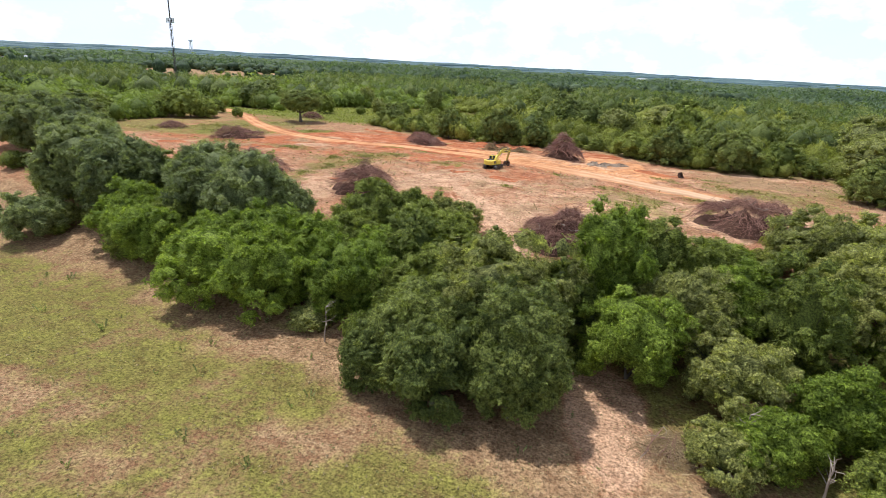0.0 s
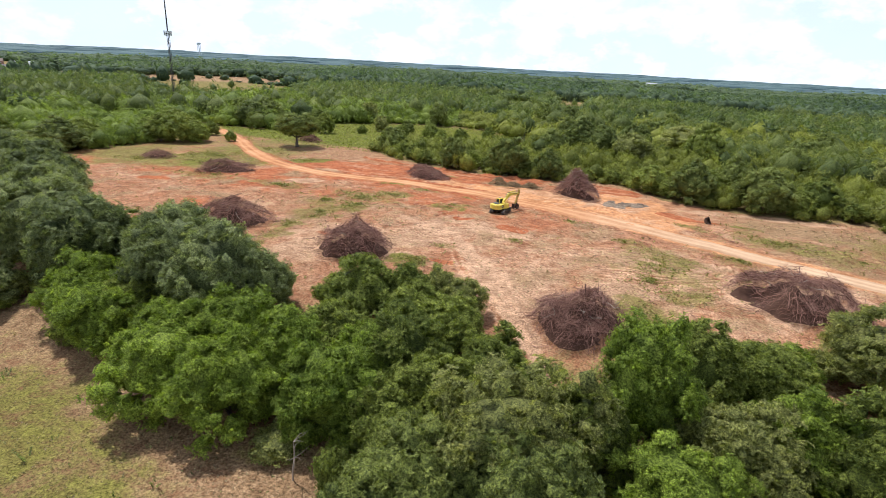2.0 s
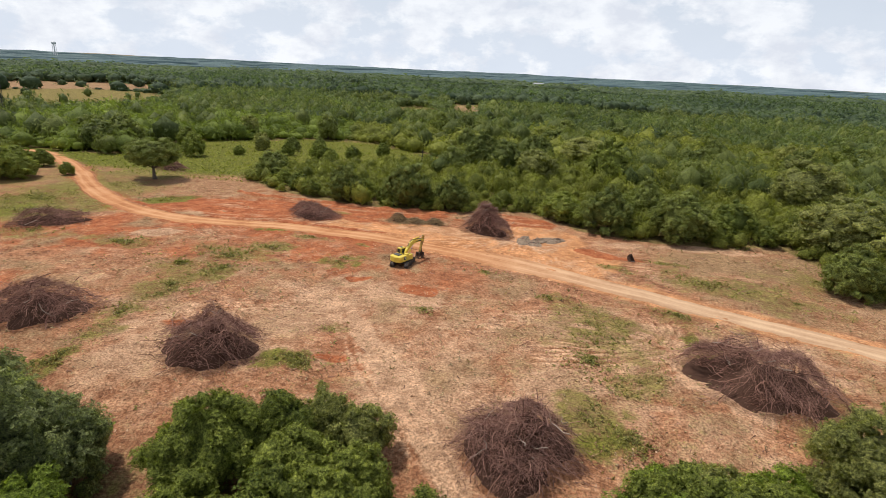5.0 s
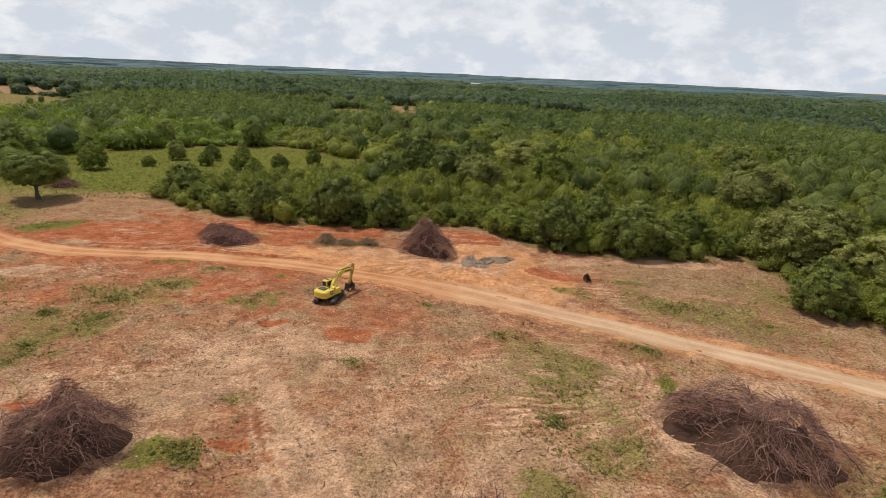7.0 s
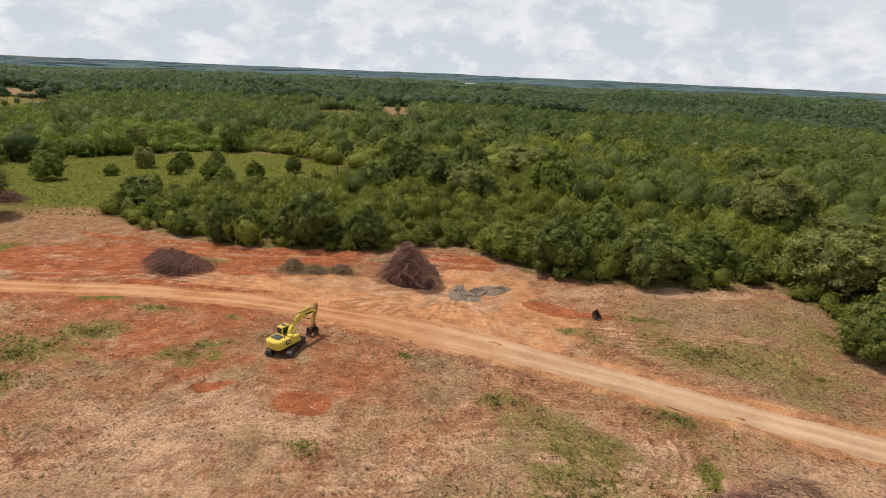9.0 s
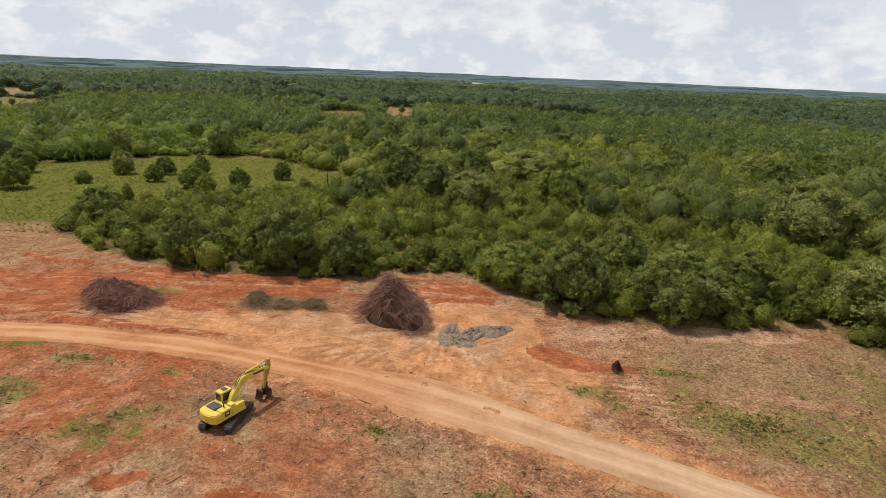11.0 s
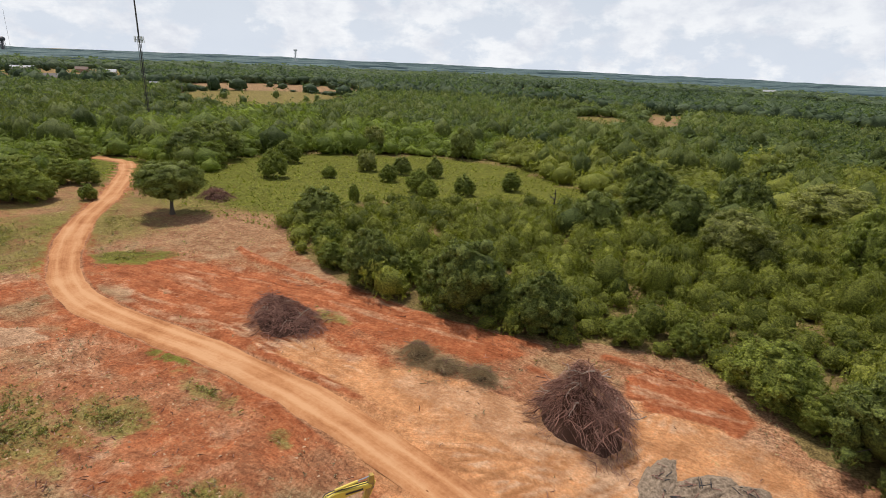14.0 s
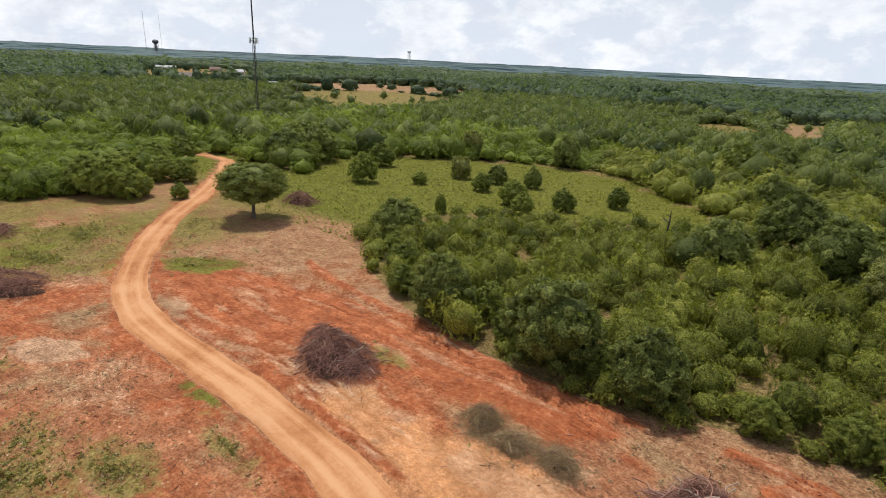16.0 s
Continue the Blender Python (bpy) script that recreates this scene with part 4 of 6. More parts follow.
EDGE_SECOND = [(-159, 228, 8.0, 12.5, "k"), (-123, 216, 4.2, 8.5, "m"), (-112, 247, 3.6, 7.0, "o"), (-81, 229, 3.6, 5.5, "m"), (-70, 235, 4.6, 6.0, "m"), (-21, 243, 8.0, 13.0, "k"),
               (-1, 251, 6.5, 12.5, "k"), (17, 255, 9.5, 12.5, "o"), (70, 191, 9.0, 14.0, "o"), (-148, 216, 5.5, 6.5, "m"), (-112, 228, 2.4, 4.0, "m"), (-96, 236, 2.8, 5.0, "m"),
               (-100, 250, 3.0, 6.0, "k"), (-90, 254, 3.0, 6.5, "k"), (-62, 250, 3.2, 5.5, "m"), (-74, 222, 2.8, 4.6, "m"), (-86, 206, 2.0, 5.0, "m"), (-60, 166, 3.4, 5.0, "m"),
               (-66, 172, 3.6, 5.5, "m"), (-72, 177, 3.4, 5.0, "m")]
EDGE_THIRD = [(-46, 168, 3.4, 6.0, "m"), (35, 153, 4.0, 6.5, "m"), (40, 158, 5.0, 8.0, "m"), (17, 162, 4.6, 7.5, "m"), (7, 158, 3.4, 5.0, "m"), (-13, 166, 3.0, 4.6, "m"),
              (-6, 168, 3.0, 4.6, "m"), (66, 136, 8.0, 11.0, "o"), (58, 121, 5, 8, "m"), (75, 122, 7.0, 9.5, "m"), (90, 116, 7.5, 10.0, "k"), (-163, 140, 5.5, 8, "m"),
              (-175, 122, 6, 9, "m"), (-190, 128, 6, 10, "m"), (-160, 168, 5, 7, "m"), (-158, 161, 5, 7, "m"), (-166, 178, 5, 7.5, "m"), (-176, 190, 5, 7.5, "m"),
              (-178, 236, 7, 11, "k"), (-140, 240, 5, 8, "m")]
EDGE = EDGE_FIRST + EDGE_SECOND + EDGE_THIRD


def build_hedge():
    for i, (x, y, r, h, low, leaf) in enumerate(HEDGE):
        near = math.hypot(x + 10, y - 5)
        area = 6.28 * r * (0.8 * r + 0.6 * h)
        count = int(min(2900, area * 1.7 / (0.55 * (0.17 + 0.002 * near) ** 2)))
        size = math.sqrt(area * 1.35 / (0.55 * count))
        m = tree_meshes(200 + i, r, h, low, count, size, lobes=int(60 + 11 * r), girth=0.10 + 0.012 * h, stems=1 + (leaf in "bm") * 2,
                        gaps=0.10 if leaf == "o" else 0.0, spike=(0.0, 0.25, 0.45)[i % 3] if leaf in "bm" else 0.0, uneven=(0.32 if h > 10 else 0.22) if leaf in "bmo" else 0.14)
        what, cat = (WORDS[leaf], "tree") if h > 5 else ("olive-green bush with bare twigs among the leaves", "bush")
        plant_tree("tree" if h > 5 else "bush", m, LEAVES[leaf], x, y, what, cat, "hedgerow trees")


def build_edge():
    kinds = {}
    for leaf in "mko":
        for v in range(2):
            kinds[leaf, v] = (tree_meshes(400 + ord(leaf) + 7 * v, 1.0 * 4.5, 8.0, 0.1, 1900 if leaf == "k" else 1500, 0.36 if leaf == "k" else 0.40, 80 + 12 * v, 0.16, 1 + (leaf == "m"), spike=(0.0 if leaf == "o" else 0.3) + 0.15 * v, uneven=0.12), [])
    for i, (x, y, r, h, leaf) in enumerate(EDGE):
        meshes, made = kinds[leaf, i % 2]
        if leaf == "m" and h < 6.6 and y < 200:
            r, h = 0.8 * r, 0.85 * h
        elif leaf == "m" and h < 6.6:
            r, h = r * (0.7 + 0.12 * (i % 4)), h * (0.9 + 0.16 * (i % 3))
        s, st = r / 4.5, (h / 8.0) / (r / 4.5)
        if made:
            copy_tree(made[0], x, y, s, i * 1.7, st)
        else:
            made.append(plant_tree("tree", meshes, LEAVES[leaf], x, y, WORDS[leaf], "tree", "trees at the wood's edge", s, i * 1.7, st))


def build_tall_trees():
    """Older trees whose crowns stand out of the young wood."""
    rng = np.random.default_rng(58)
    x, y = spread(-160, 175, 176, 350, 27, 59)
    keep = ~inside(HILL, x, y) & ~in_fields(x, y, 1.1) & (rng.random(len(x)) < 0.62) & (line_distance(MEADOW_SIDE, x, y) > 24) & (y > 150 + 0.5 * np.abs(x + 20) * (x > -20))
    made = {}
    for i, (px, py) in enumerate(zip(x[keep], y[keep])):
        leaf = "kokmk"[rng.integers(0, 5)]
        r, h = rng.uniform(4.5, 8.0), rng.uniform(9.0, 14.0)
        s, st = r / 4.5, (h / 8.0) / (r / 4.5)
        if leaf in made:
            copy_tree(made[leaf], px, py, s, i * 2.1, st)
        else:
            meshes = tree_meshes(440 + ord(leaf), 4.5, 8.0, 0.3, 1300, 0.42, 70, 0.2, 1, spike=0.15)
            made[leaf] = plant_tree("tree", meshes, LEAVES[leaf], px, py, WORDS[leaf], "tree", "older trees in the wood", s, i * 2.1, st)


def build_shrubs():
    """Low bushes filling the hedgerow between the trees."""
    line = smooth_line([(-112, 80), (-90, 71), (-66, 61), (-42, 55), (-20, 52), (-6, 53), (8, 56), (20, 62), (30, 72)], 1.0)
    rng = np.random.default_rng(46)
    made = {}
    for k in range(64):
        q = line[rng.integers(0, len(line))] + rng.normal(0, 3.6, 2)
        if math.hypot(q[0] + 1, q[1] - 44) < 6 or q[1] < 41:
            continue
        leaf = "mmob"[rng.integers(0, 4)]
        r, h = rng.uniform(1.5, 2.8), rng.uniform(1.8, 4.2)
        if leaf not in made:
            made[leaf] = plant_tree("bush", tree_meshes(480 + ord(leaf), 2.2, 3.0, 0.05, 700, 0.36, 18, 0.05, 3), LEAVES[leaf], q[0], q[1],
                                    {"m": "mid-green bush under the hedgerow trees", "o": "olive-green bush under the hedgerow trees", "b": "bright green bush under the hedgerow trees"}[leaf],
                                    "bush", "hedgerow bushes", r / 2.2, k, (h / 3.0) / (r / 2.2))
        else:
            copy_tree(made[leaf], q[0], q[1], r / 2.2, k * 1.3, (h / 3.0) / (r / 2.2))


def merged_wood(name, label, xs, ys, radii, heights, tints, kinds, material):
    """Many trees of a wood in one mesh; kinds is a list of crowns of unit size: corners, triangles, solid or spray."""
    Vs, Fs, Ts, Ss, at = [], [], [], [], 0
    zs = ground_z(xs, ys)
    pick = RNG.integers(0, len(kinds), len(xs))
    turn = RNG.uniform(0, 2 * np.pi, len(xs))
    for k, (V, F, S, T) in enumerate(kinds):
        ids = np.where(pick == k)[0]
        if not len(ids):
            continue
        c, s = np.cos(turn[ids])[:, None], np.sin(turn[ids])[:, None]
        P = np.empty((len(ids), len(V), 3))
        P[:, :, 0] = (V[None, :, 0] * c - V[None, :, 1] * s) * radii[ids][:, None] + xs[ids][:, None]
        P[:, :, 1] = (V[None, :, 0] * s + V[None, :, 1] * c) * radii[ids][:, None] + ys[ids][:, None]
        P[:, :, 2] = V[None, :, 2] * heights[ids][:, None] + zs[ids][:, None]
        Vs.append(P.reshape(-1, 3))
        Fs.append((F[None] + (np.arange(len(ids)) * len(V))[:, None, None]).reshape(-1, 3) + at)
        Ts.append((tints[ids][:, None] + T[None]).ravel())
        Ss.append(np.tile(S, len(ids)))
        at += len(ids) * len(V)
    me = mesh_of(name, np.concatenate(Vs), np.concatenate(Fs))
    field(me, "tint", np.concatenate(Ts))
    field(me, "solid", np.concatenate(Ss))
    me.materials.append(material)
    smooth(me)
    return tagged(new(name, me), label, "woodland", kind="stuff")


def unit_crowns(count, size, lobes, variants, seed, spike=0.0, blades=2, core=0.66, spread_=0.14):
    """Crowns of unit size for the joined woods: an inner mass with shade painted into its tint, and leaf sprays all
    over it.
    """
    out = []
    v1, f1 = ICO[1]
    for v in range(variants):
        rng = np.random.default_rng(seed + v)
        p, d, c, pick, lr = crown_points(rng, 1.0, 1.0, 0.02, count, lobes, spike=spike, uneven=0.24)
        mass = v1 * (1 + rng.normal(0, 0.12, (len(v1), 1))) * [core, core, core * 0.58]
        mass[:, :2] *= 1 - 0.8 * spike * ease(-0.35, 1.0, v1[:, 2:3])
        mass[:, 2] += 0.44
        V, F = leaf_sprays(rng, p, d + [0, 0, 0.25], size, blades, 0.36)
        lobe_tint = rng.normal(0, spread_ * 0.6, lobes)
        # light from above is put into the tint: higher sprays are lighter
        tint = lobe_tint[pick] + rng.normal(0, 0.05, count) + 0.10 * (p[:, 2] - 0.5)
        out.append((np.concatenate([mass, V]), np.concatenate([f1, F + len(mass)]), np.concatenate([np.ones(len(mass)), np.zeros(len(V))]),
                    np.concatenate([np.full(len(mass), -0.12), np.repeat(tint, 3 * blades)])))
    return out


def spread(x0, x1, y0, y1, step, seed):
    rng = np.random.default_rng(seed)
    gx, gy = np.meshgrid(np.arange(x0, x1, step), np.arange(y0, y1, step))
    return gx.ravel() + rng.uniform(-0.5, 0.5, gx.size) * step, gy.ravel() + rng.uniform(-0.5, 0.5, gy.size) * step


MEADOW_SIDE = [(-90, 186), (-84, 208), (-60, 229), (-30, 246)]      # trees are lowered along this side so the meadow shows to the camera


def in_fields(x, y, grow=1.0):
    r = np.zeros(len(x), bool)
    for cx, cy, a, b, turn, green in FIELDS:
        r |= blob(x, y, cx, cy, a * grow, b * grow, turn, 0.06, 140, 0.05) > 0.5
    return r


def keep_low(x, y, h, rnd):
    """Caps trees between the hill and each far clearing to fit the camera's last view, so that the clearings show."""
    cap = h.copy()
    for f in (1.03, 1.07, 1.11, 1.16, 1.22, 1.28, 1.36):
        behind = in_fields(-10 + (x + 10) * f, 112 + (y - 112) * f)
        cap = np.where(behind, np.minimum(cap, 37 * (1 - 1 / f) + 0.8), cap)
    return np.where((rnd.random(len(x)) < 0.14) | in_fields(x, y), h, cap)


def build_woods():
    # young growth and trees close behind the clearing
    x, y = spread(-240, 150, 95, 345, 3.0, 1)
    dist = np.hypot(x + 15, y - 95)
    grown = 0.5 + 0.5 * wobble(x, y, 38, 301)
    rnd = np.random.default_rng(3)
    keep = ~inside(HILL, x, y) & ~in_fields(x, y) & (rnd.random(len(x)) < np.where(dist < 150, 0.92, 0.40))
    keep &= (np.abs(np.arctan2(x + 8, y - 20)) < 1.35) & (y > 100 - 0.0 * x) & (y > 90 + 0.5 * np.maximum(0, x - 60))
    keep &= ~((dist < 125) & (wobble(x, y, 11, 305) > 0.66))
    for ex, ey, er, eh, leaf in EDGE:
        keep &= np.hypot(x - ex, y - ey) > er * 0.8
    x, y, dist, grown = x[keep], y[keep], dist[keep], grown[keep]
    rnd = np.random.default_rng(4)
    big = rnd.random(len(x)) ** 2.2
    h = (2.0 + 3.6 * big + 1.6 * grown * ease(60, 170, dist)) * (1 + 0.75 * ease(120, 260, dist) * grown) + 3.5 * (rnd.random(len(x)) < 0.025)
    low = np.exp(-((x - 2) / 24) ** 2 - ((y - 178) / 14) ** 2)      # thinner, lower scrub with grass between
    h, open_ = h * (1 - 0.3 * low), rnd.random(len(x)) < 0.12 * low
    h = h * (1 - 0.5 * (1 - ease(8, 22, line_distance(MEADOW_SIDE, x, y))))
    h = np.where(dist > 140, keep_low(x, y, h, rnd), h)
    r = (1.2 + 0.34 * h + rnd.uniform(-0.25, 0.4, len(x))) * (1 + 0.45 * ease(120, 200, dist))
    tint = 0.17 + 0.28 * (0.5 + 0.5 * wobble(x, y, 30, 311)) + rnd.normal(0, 0.19, len(x))
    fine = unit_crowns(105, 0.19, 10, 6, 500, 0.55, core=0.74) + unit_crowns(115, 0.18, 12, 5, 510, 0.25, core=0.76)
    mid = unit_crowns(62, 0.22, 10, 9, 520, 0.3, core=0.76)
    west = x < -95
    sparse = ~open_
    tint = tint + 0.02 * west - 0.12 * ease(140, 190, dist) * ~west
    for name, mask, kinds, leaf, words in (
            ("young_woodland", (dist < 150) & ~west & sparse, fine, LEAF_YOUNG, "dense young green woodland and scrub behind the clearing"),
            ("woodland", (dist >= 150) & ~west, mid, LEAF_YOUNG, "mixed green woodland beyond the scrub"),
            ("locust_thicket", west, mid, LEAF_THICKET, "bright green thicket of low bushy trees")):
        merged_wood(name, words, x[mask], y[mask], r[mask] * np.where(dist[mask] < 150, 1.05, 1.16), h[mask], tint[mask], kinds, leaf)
    # older dark crowns in belts and groups over the young wood
    x, y = spread(-520, 330, 175, 640, 10.5, 12)
    rnd = np.random.default_rng(13)
    d, ang = np.hypot(x + 10, y - 60), np.degrees(np.arctan2(x + 10, y - 60))
    belt = np.maximum(wobble(x, y, 70, 321), 1.1 - np.abs(wobble(x * 0.35, y, 60, 322)) * 9)
    keep = ~inside(HILL, x, y) & ~in_fields(x, y, 1.08) & (d > 150) & (line_distance(MEADOW_SIDE, x, y) > 26) & (ang > -80) & (ang < 47) & (rnd.random(len(x)) < np.where(belt > 0.42, 0.85, 0.10))
    x, y = x[keep], y[keep]
    h = rnd.uniform(8.5, 13.5, len(x)) * np.where(np.hypot(x + 15, y - 95) < 190, 0.75, 1.0)
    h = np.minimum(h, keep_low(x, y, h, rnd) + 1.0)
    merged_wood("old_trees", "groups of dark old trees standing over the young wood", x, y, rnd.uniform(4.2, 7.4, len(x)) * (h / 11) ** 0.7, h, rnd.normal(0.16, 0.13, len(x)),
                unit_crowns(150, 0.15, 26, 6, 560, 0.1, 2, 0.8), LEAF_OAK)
    # woods out to the horizon, coarser with distance and bluer by painted haze
    rings = [(330, 620, 7.6, 9, 9.0, LEAF_FAR, 40), (620, 1150, 12.0, 7, 13.5, LEAF_FARTHER_HAZE, 18), (1150, 1650, 19.0, 5, 13.0, LEAF_FARTHER_HAZE, 8), (1650, 4400, 56.0, 4, 15.0, LEAF_RIDGE_HAZE, 2)]
    for k, (a, b, step, lobes, tall, leaf, sprays) in enumerate(rings):
        x, y = spread(-b, b, 60, b, step, 20 + k)
        d, ang = np.hypot(x + 10, y - 60), np.degrees(np.arctan2(x + 10, y - 60))
        rnd = np.random.default_rng(30 + k)
        keep = (d > a) & (d <= b) & (ang > -80) & (ang < 47) & (~in_fields(x, y) | (rnd.random(len(x)) < 0.025)) & ~inside(HILL, x, y) & (rnd.random(len(x)) < 0.92)
        if k == 0:
            keep |= (d > 200) & (d <= a) & (ang > -80) & (ang < 47) & ~((x > -240) & (x < 150) & (y < 345)) & ~in_fields(x, y) & ~inside(HILL, x, y)
        x, y = x[keep], y[keep]
        h = tall * rnd.uniform(0.78, 1.14, len(x)) * (0.85 + 0.35 * wobble(x, y, 120, 33))
        h = h * (0.75 if k == 3 else 1.0)
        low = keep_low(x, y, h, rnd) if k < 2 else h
        r = step * (0.86, 0.80, 0.95, 2.3)[k] * rnd.uniform(0.7, 1.4, len(x)) * np.where(in_fields(x, y), 0.6, (low / h) ** 0.4)
        h = low
        tint = 0.24 + 0.3 * wobble(x, y, 70, 35) + rnd.normal(0, (0.24, 0.2, 0.14, 0.06)[k], len(x))
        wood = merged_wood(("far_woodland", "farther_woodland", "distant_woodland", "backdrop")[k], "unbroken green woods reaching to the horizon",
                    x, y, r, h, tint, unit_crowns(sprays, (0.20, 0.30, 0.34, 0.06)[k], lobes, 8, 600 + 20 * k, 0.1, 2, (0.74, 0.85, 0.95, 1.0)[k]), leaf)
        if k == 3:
            tagged(wood, "wooded ridges along the horizon, their blue haze painted in and glowing", "backdrop", kind="structure")


# ---- brush piles ----
def heap(x, y, rx, ry, h, seed):
    """Height of a lumpy heap with a ragged foot."""
    d = np.hypot(x / rx, y / ry) + 0.16 * wobble(x + 31 * seed, y, 0.35 * (rx + ry), seed)
    return 0.82 * h * np.clip(1 - np.clip(d, 0, 2) ** 2.3, 0, 1) * np.clip(0.84 + 0.42 * wobble(x, y + 17 * seed, 3.4, seed + 3), 0.5, 1.4)


def brush_meshes(seed, rx, ry, h, twigs, boughs, thick=0.035):
    """Felled saplings heaped up: sheaves of thin twigs that lie more or less the same way, with boughs through them,
    over a dark core that stands in for the shade inside.
    """
    rng = np.random.default_rng(seed)
    sheaves = []
    count = int(12 + 1.8 * (rx + ry))
    for k in range(count):
        a, q = k * 2.39996 + rng.normal(0, 0.3), math.sqrt((k + 0.5) / count) * 0.80
        sheaves.append((rx * q * math.cos(a), ry * q * math.sin(a), a + rng.choice([0.0, 0.0, 1.3, -1.3, 3.1]) + rng.normal(0, 0.35), rng.uniform(0.5, 1.1), rng.normal(0.1, 0.12)))

    def one(length, rad, sides, segs, loose):
        sx, sy, turn, wide, lift = sheaves[rng.integers(0, len(sheaves))]
        al, ac = rng.normal(0, 1.2), rng.normal(0, wide)
        px, py = sx + al * math.cos(turn) - ac * math.sin(turn), sy + al * math.sin(turn) + ac * math.cos(turn)
        t0 = turn + rng.normal(0, 0.22 + loose)
        dx, dy = math.cos(t0), math.sin(t0)
        z0, z1 = float(heap(px, py, rx, ry, h, seed)), float(heap(px + 1.1 * dx, py + 1.1 * dy, rx, ry, h, seed))
        d = np.array([dx, dy, np.clip(0.7 * (z1 - z0) / 1.1, -0.7, 0.7) + lift + rng.normal(0, 0.24 + loose)])
        d /= np.linalg.norm(d)
        t = np.linspace(-0.4, 0.6, segs + 1)[:, None]
        pts = np.array([px, py, z0 * rng.uniform(0.78, 1.04) + 0.05]) + d * t * length + np.array([*rng.normal(0, 0.55, 2), rng.normal(-0.3, 0.3)]) * t * t * length
        pts[1:-1] += rng.normal(0, 0.04 * length, (segs - 1, 3))
        pts[:, 2] = np.clip(pts[:, 2], 0.03, None)
        return tube(pts, np.linspace(rad, rad * 0.3, segs + 1), sides)

    fine = joined([one(rng.uniform(0.5, 2.0), thick * rng.uniform(0.28, 0.66), 3, 2, 0.14) for _ in range(int(2.9 * twigs))])
    mid = joined([one(rng.uniform(1.4, 3.4), thick * rng.uniform(0.9, 1.8), 4, 4, 0.15) for _ in range(boughs)])
    # low mound whose dark colour stands in for shade between the branches
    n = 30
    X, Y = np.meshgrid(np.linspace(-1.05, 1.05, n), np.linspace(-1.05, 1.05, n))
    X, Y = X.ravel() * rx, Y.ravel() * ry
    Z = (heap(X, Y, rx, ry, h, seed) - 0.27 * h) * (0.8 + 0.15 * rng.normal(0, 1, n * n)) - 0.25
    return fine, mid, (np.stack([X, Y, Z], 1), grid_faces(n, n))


def branch_shapes(count=10):
    """Forked bare branches, shared by all the heaps."""
    out, rng = [], np.random.default_rng(55)
    for _ in range(count):
        t = np.linspace(-0.5, 0.5, 5)[:, None]
        L = rng.uniform(2.2, 4.2)
        main = np.array([1.0, 0, 0]) * t * L + rng.normal(0, 0.35, 3) * t * t * L
        main[1:4] += rng.normal(0, 0.05 * L, (3, 3))
        pieces = [tube(main, np.linspace(0.06, 0.02, 5), 4)]
        for k in range(3):
            a = main[rng.integers(1, 4)]
            d = np.array([0.8, rng.normal(0, 0.6), rng.normal(0, 0.6)])
            pieces.append(tube([a, a + d * L * 0.16, a + d * L * 0.3 + rng.normal(0, 0.1, 3)], [0.03, 0.022, 0.01], 3))
        out.append(mesh_of("branch", *joined(pieces)))
    return out


BRANCHES = branch_shapes()


def brush_pile(seed, x, y, rx, ry, h, turn, twigs, boughs, logs, wood, label, group="brush piles"):
    gx, gy = [float(ground_z(x + 4 * a, y + 4 * b) - ground_z(x - 4 * a, y - 4 * b)) / 8 for a, b in ((1, 0), (0, 1))]
    tilt = Vector((0, 0, 1)).rotation_difference(Vector((-gx, -gy, 1))).to_matrix().to_4x4()
    ob = empty("brush_pile", Matrix.Translation((x, y, float(ground_z(x, y)) - 0.05)) @ tilt @ Matrix.Rotation(radians(turn), 4, "Z"), label, "brush pile", group)
    fine, mid, core = brush_meshes(seed, rx, ry, h, twigs, boughs, 0.035 if wood is DEAD else 0.024)
    tagged(part("brushwood", mesh_of("brushwood", *joined([fine, mid])), wood, ob), kind="stuff")
    part("litter", mesh_of("litter", *core), PILE_SHADE, ob, "dark brown core inside the heap, standing in for its shade")
    rng = np.random.default_rng(seed + 77)
    for k in range(int(boughs * 0.28)):
        a, q = rng.uniform(0, 2 * np.pi), rng.random() ** 0.6
        bx, by = rx * 0.75 * q * math.cos(a), ry * 0.75 * q * math.sin(a)
        m = pose(bx, by, float(heap(bx, by, rx, ry, h, seed)) * 0.92, 0, rng.normal(0, 10) + 30 * q, math.degrees(a) + rng.normal(0, 40))
        br = part("branch", BRANCHES[k % len(BRANCHES)], None, ob)
        if not br.data.materials:
            br.data.materials.append(DEAD)
        br.matrix_basis = m @ Matrix.Diagonal((*[rng.uniform(0.5, 0.95)] * 3, 1))
    for k in range(logs):
        a, q = rng.uniform(0, 2 * np.pi), rng.uniform(0.2, 0.8)
        bx, by = rx * q * math.cos(a), ry * q * math.sin(a)
        c = np.array([bx, by, float(heap(bx, by, rx, ry, h, seed)) + 0.05])
        d = rng.normal(0, 1, 3) * [1, 1, 0.45]
        d /= np.linalg.norm(d)
        L, t = rng.uniform(1.2, 3.0), np.linspace(-0.5, 0.5, 6)[:, None]
        pts = c + d * t * L + rng.normal(0, 0.7, 3) * t * t * L + rng.normal(0, 0.04, (6, 3)) * L
        pts[:, 2] = np.clip(pts[:, 2], 0.1, None)
        part("log", mesh_of("log", *tube(pts, np.linspace(0.075, 0.02, 6) * rng.uniform(0.6, 1.0), 6)), DEAD_PALE, ob, "bleached bare trunk")
    return ob


